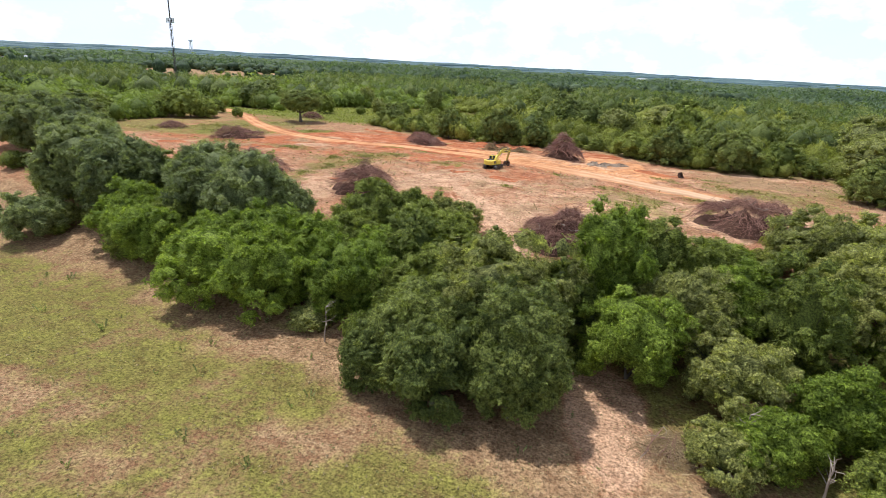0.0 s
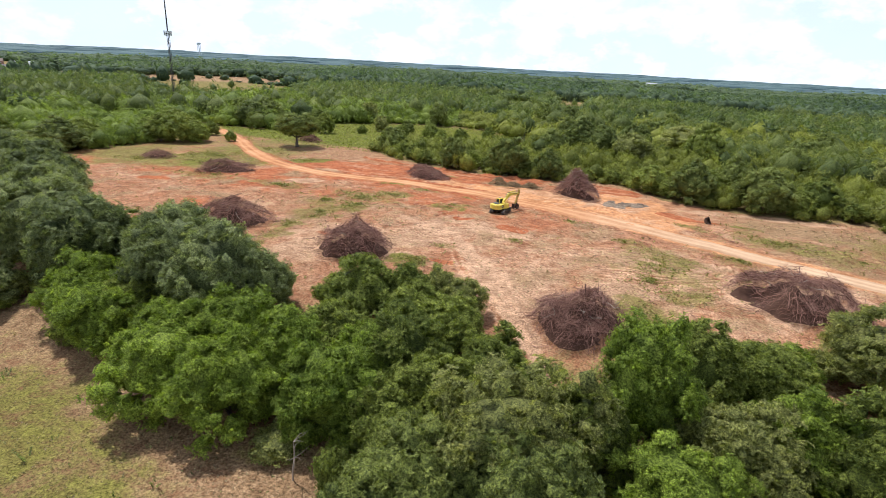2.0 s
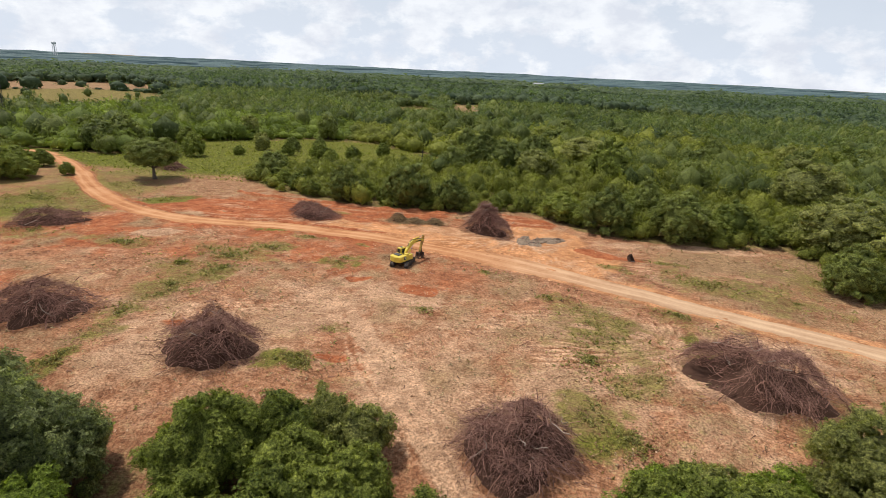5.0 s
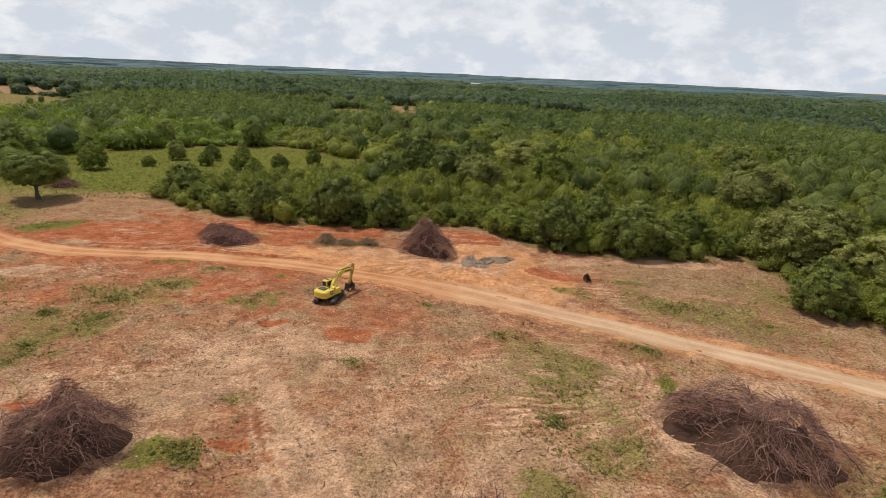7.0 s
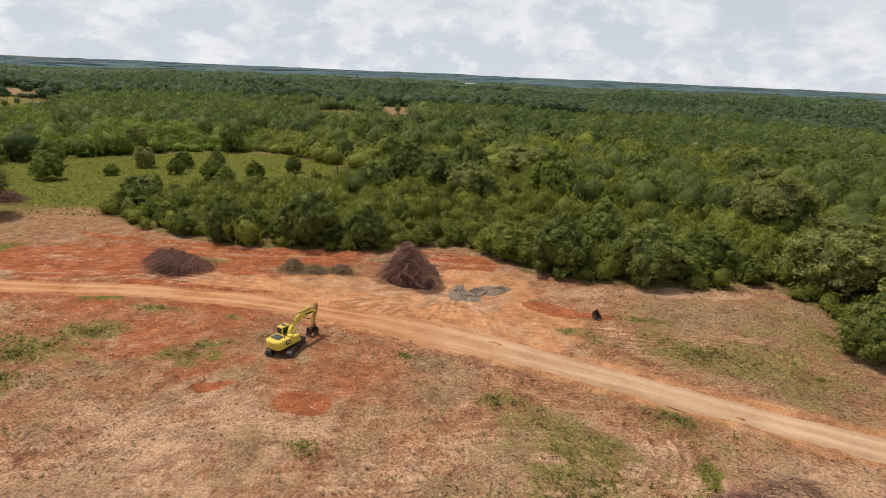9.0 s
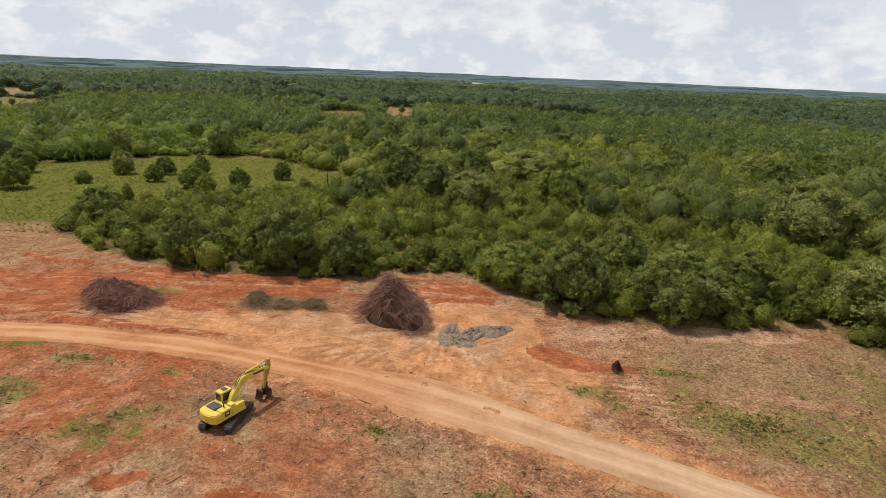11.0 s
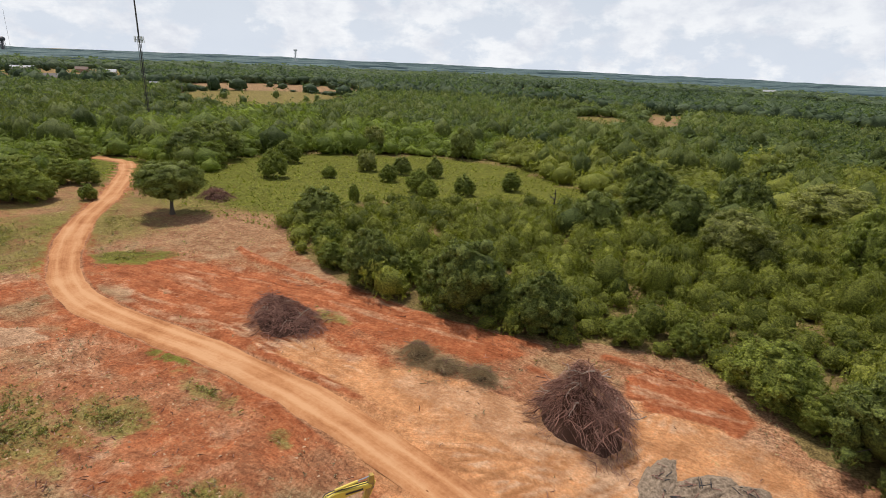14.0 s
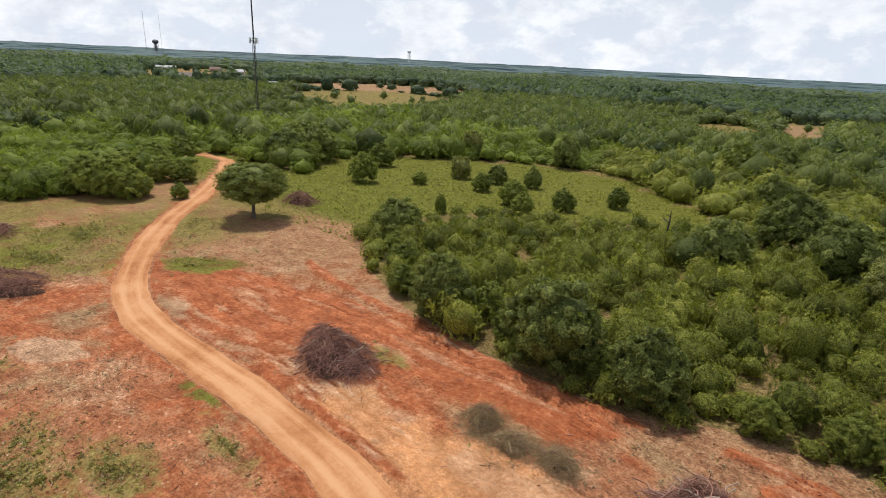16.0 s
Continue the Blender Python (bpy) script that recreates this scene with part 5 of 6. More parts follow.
PILES_FIRST = [(-42.6, 87.4, 6.4, 5.8, 6.4, 10, 1100, 200, 5, DEAD, "large heap of brown dead branches on bare soil"),
               (21.0, 93.4, 9.8, 7.6, 6.8, -35, 1500, 240, 8, DEAD, "wide heap of reddish brown dead branches with cut stems"),
               (-6.0, 77.2, 6.6, 5.8, 4.6, -30, 1400, 240, 8, DEAD, "large heap of brown dead branches on bare soil"),
               (-68.6, 91.0, 8.2, 5.6, 5.4, 20, 1000, 180, 6, DEAD, "spread heap of dark brown dead branches"),
               (-99.5, 127.0, 8.6, 5.0, 3.4, 30, 700, 140, 5, DEAD, "low wide heap of dark branches"),
               (-127.5, 133.0, 5.4, 3.8, 2.6, 0, 400, 80, 2, DEAD, "small low heap of dark branches"),
               (-51.9, 146.6, 7.0, 4.2, 3.3, -10, 1100, 200, 7, DEAD, "heap of dark branches on red clay beside the track"),
               (-13.6, 147.0, 6.2, 5.6, 7.2, -40, 1400, 260, 24, DEAD, "tall heap of uprooted branches with bleached stems")]
PILES_SECOND = [(-111.7, 186.5, 4.4, 3.4, 3.0, 10, 400, 90, 2, DEAD, "small heap of reddish branches behind the oak"),
                (-33.3, 148.8, 2.1, 1.8, 2.8, 0, 620, 30, 0, DEAD_GREY, "low heap of grey-brown brushwood"),
                (-29.3, 147.7, 1.8, 1.5, 2.3, -20, 620, 30, 0, DEAD_GREY, "low heap of grey-brown brushwood"),
                (7.4, 42.0, 3.2, 2.4, 1.5, 30, 420, 40, 3, DEAD_GREY, "tangle of grey dead limbs at the hedgerow's end"),
                (17.2, 48.0, 2.2, 1.8, 1.0, 0, 240, 26, 2, DEAD_GREY, "tangle of grey dead limbs among the bushes"),
                (-25.2, 148.4, 2.1, 1.5, 2.3, -10, 620, 30, 0, DEAD_GREY, "low heap of grey-brown brushwood")]
PILES = PILES_FIRST + PILES_SECOND

build_ground()
build_road()
build_hedge()
build_shrubs()
build_edge()
build_tall_trees()
build_woods()
for i, p in enumerate(PILES):
    brush_pile(900 + i, *p)

# ---- excavator ----
YELLOW = paint("worn_yellow_paint", (0.80, 0.60, 0.075), 0.45, amount=0.25)
BLACK = paint("black_paint", (0.025, 0.025, 0.027), 0.5, amount=0.4)
GREY = paint("dark_grey_cover", (0.055, 0.06, 0.07), 0.35, amount=0.25)
STEEL = paint("worn_track_steel", (0.10, 0.095, 0.09), 0.45, 0.7, amount=0.5)
RUST = paint("rusty_brown_steel", (0.085, 0.045, 0.03), 0.75, 0.2, amount=0.4)
CHROME = paint("chromed_rod", (0.6, 0.6, 0.6), 0.15, 1.0, amount=0.1)
WHITE = paint("white_paint", (0.75, 0.75, 0.73), 0.5, amount=0.15)


ARM_PAINT = paint("mud_stained_yellow", (0.52, 0.33, 0.05), 0.55, amount=0.8, scale=2.0)


def glass_material():
    m, n, l, p = material("tinted_cab_glass")
    p.inputs["Base Color"].default_value = (0.02, 0.03, 0.035, 1)
    p.inputs["Roughness"].default_value = 0.08
    p.inputs["Specular IOR Level"].default_value = 0.7
    return m


GLASS = glass_material()


def box(bm, size, at=(0, 0, 0), turn=(0, 0, 0), bevel=0.03):
    made = bmesh.ops.create_cube(bm, size=1.0, matrix=pose(*at, *turn) @ Matrix.Diagonal((*size, 1)))
    if bevel:
        edges = list({e for v in made["verts"] for e in v.link_edges})
        bmesh.ops.bevel(bm, geom=edges, offset=bevel, segments=2, affect="EDGES", profile=0.5)
    return bm


def slab(bm, outline, width, bevel=0.02, y=0.0):
    """An outline in x and z, thick in y."""
    vs = [bm.verts.new((x, y - width / 2, z)) for x, z in outline]
    f = bm.faces.new(vs)
    ext = bmesh.ops.extrude_face_region(bm, geom=[f])
    up = [v for v in ext["geom"] if isinstance(v, bmesh.types.BMVert)]
    bmesh.ops.translate(bm, verts=up, vec=(0, width, 0))
    bmesh.ops.recalc_face_normals(bm, faces=bm.faces)
    if bevel:
        edges = list({e for v in vs + up for e in v.link_edges})
        bmesh.ops.bevel(bm, geom=edges, offset=bevel, segments=2, affect="EDGES", profile=0.5)
    return bm


def rod(bm, a, b, r, sides=10, r2=None):
    a, b = Vector(a), Vector(b)
    m = Matrix.Translation((a + b) / 2) @ (b - a).to_track_quat("Z", "Y").to_matrix().to_4x4()
    bmesh.ops.create_cone(bm, cap_ends=True, segments=sides, radius1=r, radius2=r if r2 is None else r2, depth=(b - a).length, matrix=m)
    return bm


def build_excavator():
    x, y = -26.6, 121.9
    ob = empty("excavator", pose(x, y, float(ground_z(x, y)) - 0.02, 0, 0, 60),
               "yellow crawler excavator with its arm lowered, on red soil", "excavator")
    N = bmesh.new
    # undercarriage, turned against the house
    base = part("undercarriage", box(N(), (2.4, 1.3, 0.35), (0, 0, 0.62), bevel=0.05), BLACK, ob)
    base.rotation_euler = (0, 0, radians(24))
    shoe = None
    for side in (-1, 1):
        prof = []
        for i in range(13):
            a = radians(90 + 180 * i / 12)
            prof.append((-1.85 + 0.38 * math.cos(a), 0.43 + 0.36 * math.sin(a)))
        for i in range(13):
            a = radians(-90 + 180 * i / 12)
            prof.append((1.85 + 0.38 * math.cos(a), 0.43 + 0.36 * math.sin(a)))
        track = part("track", slab(N(), prof, 0.46, 0.0, side * 1.27), BLACK, base, "black crawler track")
        total, count = 2 * 3.70 + 2 * math.pi * 0.40, 50
        for k in range(count):
            s = k / count * total
            if s < 3.70:
                p, a = (-1.85 + s, 0.83), 0
            elif s < 3.70 + math.pi * 0.4:
                a = (s - 3.70) / 0.4
                p = (1.85 + 0.4 * math.sin(a), 0.43 + 0.4 * math.cos(a))
            elif s < 7.40 + math.pi * 0.4:
                p, a = (1.85 - (s - 3.70 - math.pi * 0.4), 0.03), math.pi
            else:
                a = math.pi + (s - 7.40 - math.pi * 0.4) / 0.4
                p = (-1.85 + 0.4 * math.sin(a), 0.43 + 0.4 * math.cos(a))
            if shoe is None:
                bm = box(N(), (0.165, 0.70, 0.03), bevel=0.0)
                box(bm, (0.025, 0.70, 0.05), (-0.04, 0, 0.03), bevel=0.0)
                box(bm, (0.025, 0.70, 0.05), (0.04, 0, 0.03), bevel=0.0)
                ob_shoe = part("track_shoe", bm, STEEL, track)
                shoe = ob_shoe.data
            else:
                ob_shoe = part("track_shoe", shoe, None, track)
            ob_shoe.matrix_basis = Matrix.Translation((p[0], side * 1.27, p[1])) @ Matrix.Rotation(a, 4, "Y")
        for k, (px, r) in enumerate([(-1.85, 0.33), (1.85, 0.33)] + [(-1.25 + 0.5 * j, 0.15) for j in range(6)]):
            z = 0.43 if k < 2 else 0.22
            part("wheel" if k < 2 else "roller", rod(N(), (px, side * 1.27 - 0.26, z), (px, side * 1.27 + 0.26, z), r, 14), STEEL, base)
    part("turntable", rod(N(), (0, 0, 0.75), (0, 0, 1.02), 0.62, 24), BLACK, ob)
    deck = [(-1.9, 1.02), (1.55, 1.02), (1.55, 1.28), (-1.9, 1.28)]
    part("platform", slab(N(), deck, 2.66, 0.04), YELLOW, ob)
    # counterweight with a rounded back
    bm = N()
    arc = [(-1.55, -1.36)] + [(-2.05 - 0.68 * math.cos(radians(a)), 1.36 * math.sin(radians(a))) for a in range(-80, 81, 10)] + [(-1.55, 1.36)]
    for z in (1.0, 2.02):
        bm.faces.new([bm.verts.new((px, py, z)) for px, py in arc])
    bm.verts.ensure_lookup_table()
    n = len(arc)
    for i in range(n):
        bm.faces.new((bm.verts[i], bm.verts[(i + 1) % n], bm.verts[n + (i + 1) % n], bm.verts[n + i]))
    bmesh.ops.recalc_face_normals(bm, faces=bm.faces)
    bmesh.ops.bevel(bm, geom=[e for e in bm.edges if abs(e.verts[0].co.z - e.verts[1].co.z) < 0.01], offset=0.10, segments=3, affect="EDGES")
    part("counterweight", bm, YELLOW, ob, "rounded yellow counterweight")
    part("engine_hood", box(N(), (1.30, 2.58, 0.80), (-0.92, 0, 1.66), bevel=0.08), YELLOW, ob)
    part("hood_cover", box(N(), (1.05, 1.35, 0.14), (-1.25, 0.25, 2.12), bevel=0.05), GREY, ob, "dark grey engine cover")
    part("side_box", box(N(), (1.65, 0.78, 0.72), (0.62, -0.92, 1.62), bevel=0.05), YELLOW, ob)
    part("fuel_tank", box(N(), (0.62, 0.74, 0.62), (-0.02, -0.92, 1.98), bevel=0.06), YELLOW, ob)
    part("grille", box(N(), (0.62, 0.03, 0.52), (-0.85, -1.305, 1.62), bevel=0.01), BLACK, ob, "black side grille")
    part("badge", box(N(), (0.3, 0.02, 0.2), (-0.85, -1.328, 1.66), bevel=0.0), WHITE, ob, "white plate on the side")
    for k in range(4):
        part("valve", box(N(), (0.16, 0.5, 0.14), (-0.12 + 0.2 * k, -0.15, 1.42 + 0.05 * (k % 2)), bevel=0.03), YELLOW if k % 2 else BLACK, ob)
    part("exhaust", rod(rod(N(), (-0.75, -0.65, 2.0), (-0.75, -0.65, 2.5), 0.07), (-0.75, -0.65, 2.5), (-0.88, -0.65, 2.66), 0.06), BLACK, ob)
    # cab
    prof = [(-0.25, 1.28), (1.45, 1.28), (1.52, 1.75), (1.22, 2.96), (-0.25, 2.98)]
    cab = part("cab", slab(N(), prof, 0.98, 0.07, 0.84), YELLOW, ob, "yellow operator's cab")
    part("roof_hatch", box(N(), (0.55, 0.62, 0.05), (0.55, 0.84, 3.0), bevel=0.02), GREY, cab)
    part("front_window", box(N(), (0.03, 0.80, 1.15), (1.40, 0.84, 2.28), (0, -14, 0), 0.0), GLASS, cab)
    for s, name in ((0.335, "side_window"), (1.345, "door_window")):
        part(name, slab(N(), [(-0.05, 2.0), (1.25, 2.0), (1.08, 2.80), (-0.05, 2.82)], 0.03, 0.0, s), GLASS, cab)
    part("rear_window", box(N(), (0.03, 0.78, 0.72), (-0.262, 0.84, 2.42), bevel=0.0), GLASS, cab)
    for py in (1.28, 0.45):
        part("handrail", joined_rods([((-0.6, py, 1.9), (-0.6, py, 2.65)), ((-0.6, py, 2.65), (-0.3, py, 2.65))], 0.02), BLACK, ob)
    part("mirror", box(N(), (0.05, 0.2, 0.3), (1.62, 1.5, 2.3), bevel=0.02), BLACK, ob)
    # boom, arm and bucket in the plane y = -0.12
    yb = -0.12
    boom = [(0.05, 1.55), (0.42, 1.42), (1.30, 2.62), (2.45, 3.28), (5.02, 3.30), (5.15, 3.46), (5.0, 3.62), (2.35, 3.92), (1.75, 3.72), (0.6, 2.55)]
    boom_ob = part("boom", slab(N(), boom, 0.46, 0.04, yb), YELLOW, ob, "bent yellow boom")
    for s in (-1, 1):
        part("name_bar", box(N(), (1.35, 0.012, 0.16), (3.75, yb + s * 0.238, 3.52), (0, 5, 0), 0.0), BLACK, boom_ob, "dark lettering bar")
        part("boom_cylinder", rod(N(), (0.75, yb + s * 0.40, 1.6), (1.5, yb + s * 0.40, 2.5), 0.095), YELLOW, ob)
        part("boom_rod", rod(N(), (1.5, yb + s * 0.40, 2.5), (2.1, yb + s * 0.40, 3.3), 0.05), CHROME, ob)
    part("arm_cylinder", rod(N(), (2.4, yb, 4.04), (4.1, yb, 4.12), 0.10), YELLOW, ob)
    part("arm_rod", rod(N(), (4.1, yb, 4.12), (5.2, yb, 4.18), 0.05), CHROME, ob)
    for s in (-0.1, 0.1):
        part("hose", mesh_of("hose", *tube([(0.9, yb + s, 2.8), (1.7, yb + s, 3.95), (2.6, yb + s, 4.0), (4.9, yb + s, 3.74), (5.3, yb + s, 3.2), (4.7, yb + s, 2.2)], [0.035] * 6, 6)), BLACK, ob)
    arm = [(5.02, 4.32), (5.34, 4.26), (5.36, 3.55), (4.48, 1.30), (4.24, 1.28), (4.24, 1.55), (4.82, 3.42)]
    part("arm", slab(N(), arm, 0.34, 0.03, yb), ARM_PAINT, ob, "dirty yellow digging arm")
    part("bucket_cylinder", rod(N(), (5.44, yb, 3.6), (5.04, yb, 2.5), 0.085), YELLOW, ob)
    part("bucket_rod", rod(N(), (5.04, yb, 2.5), (4.78, yb, 1.75), 0.045), CHROME, ob)
    part("link", slab(N(), [(4.88, 1.8), (4.72, 1.82), (4.42, 1.15), (4.68, 1.05)], 0.3, 0.02, yb), BLACK, ob)
    bucket_shell(ob, (4.45, yb, 0.0))
    thumb = N()
    for k in range(4):
        slab(thumb, [(3.80, 1.25), (4.05, 1.35), (3.92, 0.55), (3.62, 0.22), (3.52, 0.32), (3.72, 0.66)], 0.06, 0.0, yb - 0.36 + 0.24 * k)
    rod(thumb, (3.92, yb - 0.42, 1.22), (3.92, yb + 0.42, 1.22), 0.07)
    part("thumb", thumb, RUST, ob, "rusty grapple thumb")
    for p in ob.children:
        if p.name.split(".")[0] in ("platform", "counterweight", "engine_hood", "hood_cover", "side_box", "fuel_tank", "grille", "badge", "valve", "exhaust", "cab", "handrail", "mirror"):
            p.scale = (0.86, 0.9, 0.95)
    return ob


def joined_rods(pairs, r):
    bm = bmesh.new()
    for a, b in pairs:
        rod(bm, a, b, r, 6)
    return bm


def bucket_shell(parent, at, name="bucket"):
    """An open digging bucket with teeth."""
    bm = bmesh.new()
    curve = [(0.38, 1.22), (0.52, 0.95), (0.50, 0.55), (0.30, 0.20), (-0.05, 0.06), (-0.48, 0.10)]
    w, t = 0.55, 0.04
    for off in (0.0,):
        rows = [[bm.verts.new((px, s * w, pz)) for s in (-1, 1)] for px, pz in curve]
        inner = [[bm.verts.new((px - 0.05, s * (w - t), pz + 0.04)) for s in (-1, 1)] for px, pz in curve]
        for a, b in zip(rows, rows[1:]):
            bm.faces.new((a[0], a[1], b[1], b[0]))
        for a, b in zip(inner, inner[1:]):
            bm.faces.new((b[0], b[1], a[1], a[0]))
        for s in (0, 1):
            bm.faces.new([r[s] for r in rows])
            bm.faces.new([r[s] for r in inner])
    for k in range(5):
        box(bm, (0.26, 0.09, 0.07), (-0.58, -0.46 + 0.23 * k, 0.10), bevel=0.0)
    for s in (-0.2, 0.2):
        slab(bm, [(0.05, 1.15), (0.2, 1.5), (0.36, 1.4), (0.42, 1.05)], 0.06, 0.0, s)
    bmesh.ops.translate(bm, verts=bm.verts, vec=at)
    return part(name, bm, RUST, parent, "dark rusty digging bucket")


build_excavator()
spare = empty("bucket", pose(14.5, 135.2, float(ground_z(14.5, 135.2)) - 0.03, 0, 0, 130), "spare dark steel digging bucket standing on soil", "bucket")
bucket_shell(spare, (0, 0, 0), "bucket_shell")


# ---- the big oak, stones of grey ash, snags ----
oak = plant_tree("oak_tree", tree_meshes(77, 7.3, 11.2, 3.5, 4600, 0.34, 110, 0.42, 1, limbs=18, uneven=0.1), LEAF_OAK, -107.4, 171.6,
                 "broad dark oak standing alone beside the dirt track", "tree")


def ash_heap(seed, x, y, rx, ry, h, turn):
    """A low heap of grey ash and charred bits."""
    rng = np.random.default_rng(seed)
    ob = empty("ash_heap", pose(x, y, float(ground_z(x, y)) - 0.03, 0, 0, turn), "low heap of grey ash and charred wood", "ash heap", "ash heaps")
    g = np.linspace(-1, 1, 30)
    X, Y = np.meshgrid(g, g)
    R = np.hypot(X, Y) + 0.18 * wobble(X * 3 + x, Y * 3 + y, 1.1, seed)
    Z = h * np.clip(1 - R ** 2, -0.15, 1) * (0.8 + 0.5 * wobble(X * 5, Y * 5, 1.0, seed + 1)) - 0.05
    me = mesh_of("ash", np.stack([X.ravel() * rx, Y.ravel() * ry, Z.ravel()], 1), grid_faces(30, 30))
    smooth(me)
    part("ash", me, ASH, ob)
    for k in range(10):
        a, q = rng.uniform(0, 6.28), rng.uniform(0, 0.7)
        c = np.array([rx * q * math.cos(a), ry * q * math.sin(a), h * (1 - q * q) * 0.8 + 0.03])
        d = rng.normal(0, 1, 3) * [1, 1, 0.15]
        d /= np.linalg.norm(d)
        t = np.linspace(-0.5, 0.5, 4)[:, None]
        part("charred_stick", mesh_of("charred_stick", *tube(c + d * t * rng.uniform(0.5, 1.5), [0.05, 0.045, 0.04, 0.02], 5)), BLACK if k % 2 else DEAD, ob)


def ash_material():
    m, n, l, p = material("grey_ash")
    co = n.new("ShaderNodeTexCoord").outputs["Object"]
    f = noise_node(n, l, co, 3.0, 8, 0.75)
    l.new(ramp_node(n, l, f, [(0.36, (0.12, 0.088, 0.06)), (0.5, (0.26, 0.19, 0.132)), (0.66, (0.39, 0.295, 0.21))]), p.inputs["Base Color"])
    p.inputs["Roughness"].default_value = 0.98
    p.inputs["Specular IOR Level"].default_value = 0.05
    bump_node(n, l, p, f, 0.9, 0.1)
    return m


ASH = ash_material()
for i, a in enumerate([(-5.6, 142.2, 1.5, 4.2, 0.55, -6), (-2.5, 143.4, 1.4, 3.6, 0.6, -42), (0.9, 144.4, 1.3, 2.7, 0.65, -50), (-4.0, 140.6, 2.0, 1.8, 0.45, 0)]):
    ash_heap(700 + i, *a)


def snag(seed, x, y, h, label, material_=DEAD_PALE, girth=0.09, arms=9):
    """A dead bare tree."""
    rng = np.random.default_rng(seed)
    ob = empty("dead_tree", pose(x, y, float(ground_z(x, y)) - 0.05), label, "dead tree", "dead trees")
    hh = np.linspace(0, h, 6)
    pts = np.stack([rng.normal(0, 0.06, 6).cumsum(), rng.normal(0, 0.06, 6).cumsum(), hh], 1)
    part("trunk", mesh_of("trunk", *tube(pts, np.linspace(girth, girth * 0.3, 6), 6)), material_, ob)
    for k in range(arms):
        a = pts[rng.integers(2, 6)]
        d = np.append(rng.normal(0, 1, 2), rng.uniform(0.3, 1.1))
        d /= np.linalg.norm(d)
        L = rng.uniform(0.2, 0.45) * h
        q = [a, a + d * L * 0.5 + rng.normal(0, 0.08, 3), a + d * L + rng.normal(0, 0.12, 3)]
        part("branch", mesh_of("branch", *tube(q, [girth * 0.45, girth * 0.3, girth * 0.1], 4)), material_, ob)
    return ob


snag(801, -27.5, 47.2, 4.2, "slender bleached dead tree at the hedge")
snag(802, 13.2, 43.0, 4.6, "bleached dead branches rising from a bush", DEAD_PALE, 0.12, 12)
snag(803, 18.5, 40.5, 3.6, "bleached dead branches rising from a bush", DEAD_PALE, 0.12, 14)
snag(804, -42.5, 229, 6.5, "charred black snag in the scrub", BLACK, 0.28, 4)
snag(805, -36.0, 236, 4.5, "grey dead sapling in the scrub", DEAD_GREY, 0.1, 7)


# ---- radio mast and far buildings ----
def lattice_mast(name, x, y, top, width, label, antenna_z=None, guyed=True):
    z0 = float(ground_z(x, y))
    ob = empty(name, pose(x, y, z0), label, "radio mast", "masts")
    h = top - z0
    legs = [(width * math.cos(radians(a)), width * math.sin(radians(a))) for a in (20, 140, 260)]
    cut = (antenna_z - z0) if antenna_z else h
    for lx, ly in legs:
        part("leg", rod(bmesh.new(), (lx, ly, -0.3), (lx, ly, cut), width * 0.13, 6), BLACK, ob)
    step = max(2.2, h / 45)
    bm = bmesh.new()
    k = 0
    while k * step < cut - step:
        for i in range(3):
            a, b = legs[i], legs[(i + 1) % 3]
            if k % 2:
                a, b = b, a
            rod(bm, (*a, k * step), (*b, (k + 1) * step), width * 0.07, 4)
        k += 1
    part("bracing", bm, BLACK, ob)
    if antenna_z:
        part("feeder_cable", rod(bmesh.new(), (0, 0, 0), (0, 0, cut), width * 0.30, 6), BLACK, ob)
        part("upper_mast", rod(bmesh.new(), (0, 0, cut - 0.5), (0, 0, h), 0.34, 8, 0.20), BLACK, ob, "slim upper mast")
        part("platform", rod(bmesh.new(), (0, 0, cut - 1.6), (0, 0, cut - 1.45), 1.5, 12), STEEL, ob)
        for i in range(12):
            a = radians(30 * i + (i % 4) * 5)
            px, py = 1.9 * math.cos(a), 1.9 * math.sin(a)
            part("antenna_panel", box(bmesh.new(), (0.18, 0.34, 2.5), (px, py, cut - 1.2), (0, 0, math.degrees(a)), 0.03), WHITE, ob, "pale panel antenna")
            part("bracket", rod(bmesh.new(), (0, 0, cut - 1.5), (px, py, cut - 1.2), 0.05, 5), STEEL, ob)
    return ob


lattice_mast("radio_mast", -242, 260, 105, 0.75, "tall dark lattice radio mast with panel antennas", 47.3)
lattice_mast("radio_mast", -2590, 1235, 170, 1.3, "far slender radio mast on the ridge")
lattice_mast("radio_mast", -2565, 1290, 160, 0.8, "far slender radio mast on the ridge")



def water_tower(x, y, height, radius, label, coat=None):
    z = float(ground_z(x, y))
    ob = empty("water_tower", pose(x, y, z), label, "water tower", "water towers")
    bm = bmesh.new()
    bmesh.ops.create_uvsphere(bm, u_segments=20, v_segments=10, radius=radius, matrix=Matrix.Translation((0, 0, height)) @ Matrix.Diagonal((1, 1, 0.7, 1)))
    part("tank", bm, coat or GREY, ob)
    part("stem", rod(bmesh.new(), (0, 0, -0.5), (0, 0, height), radius * 0.3, 12, radius * 0.22), coat or GREY, ob)
    for k in range(6):
        a = k * math.pi / 3
        part("strut", rod(bmesh.new(), (radius * 0.9 * math.cos(a), radius * 0.9 * math.sin(a), -0.5), (radius * 0.7 * math.cos(a), radius * 0.7 * math.sin(a), height), radius * 0.05, 6), coat or GREY, ob)
    return ob


water_tower(-2560, 1262, 48, 13, "far grey water tower on the wooded ridge")
water_tower(-1900, 2150, 60, 9, "far pale water tower on the horizon", WHITE)

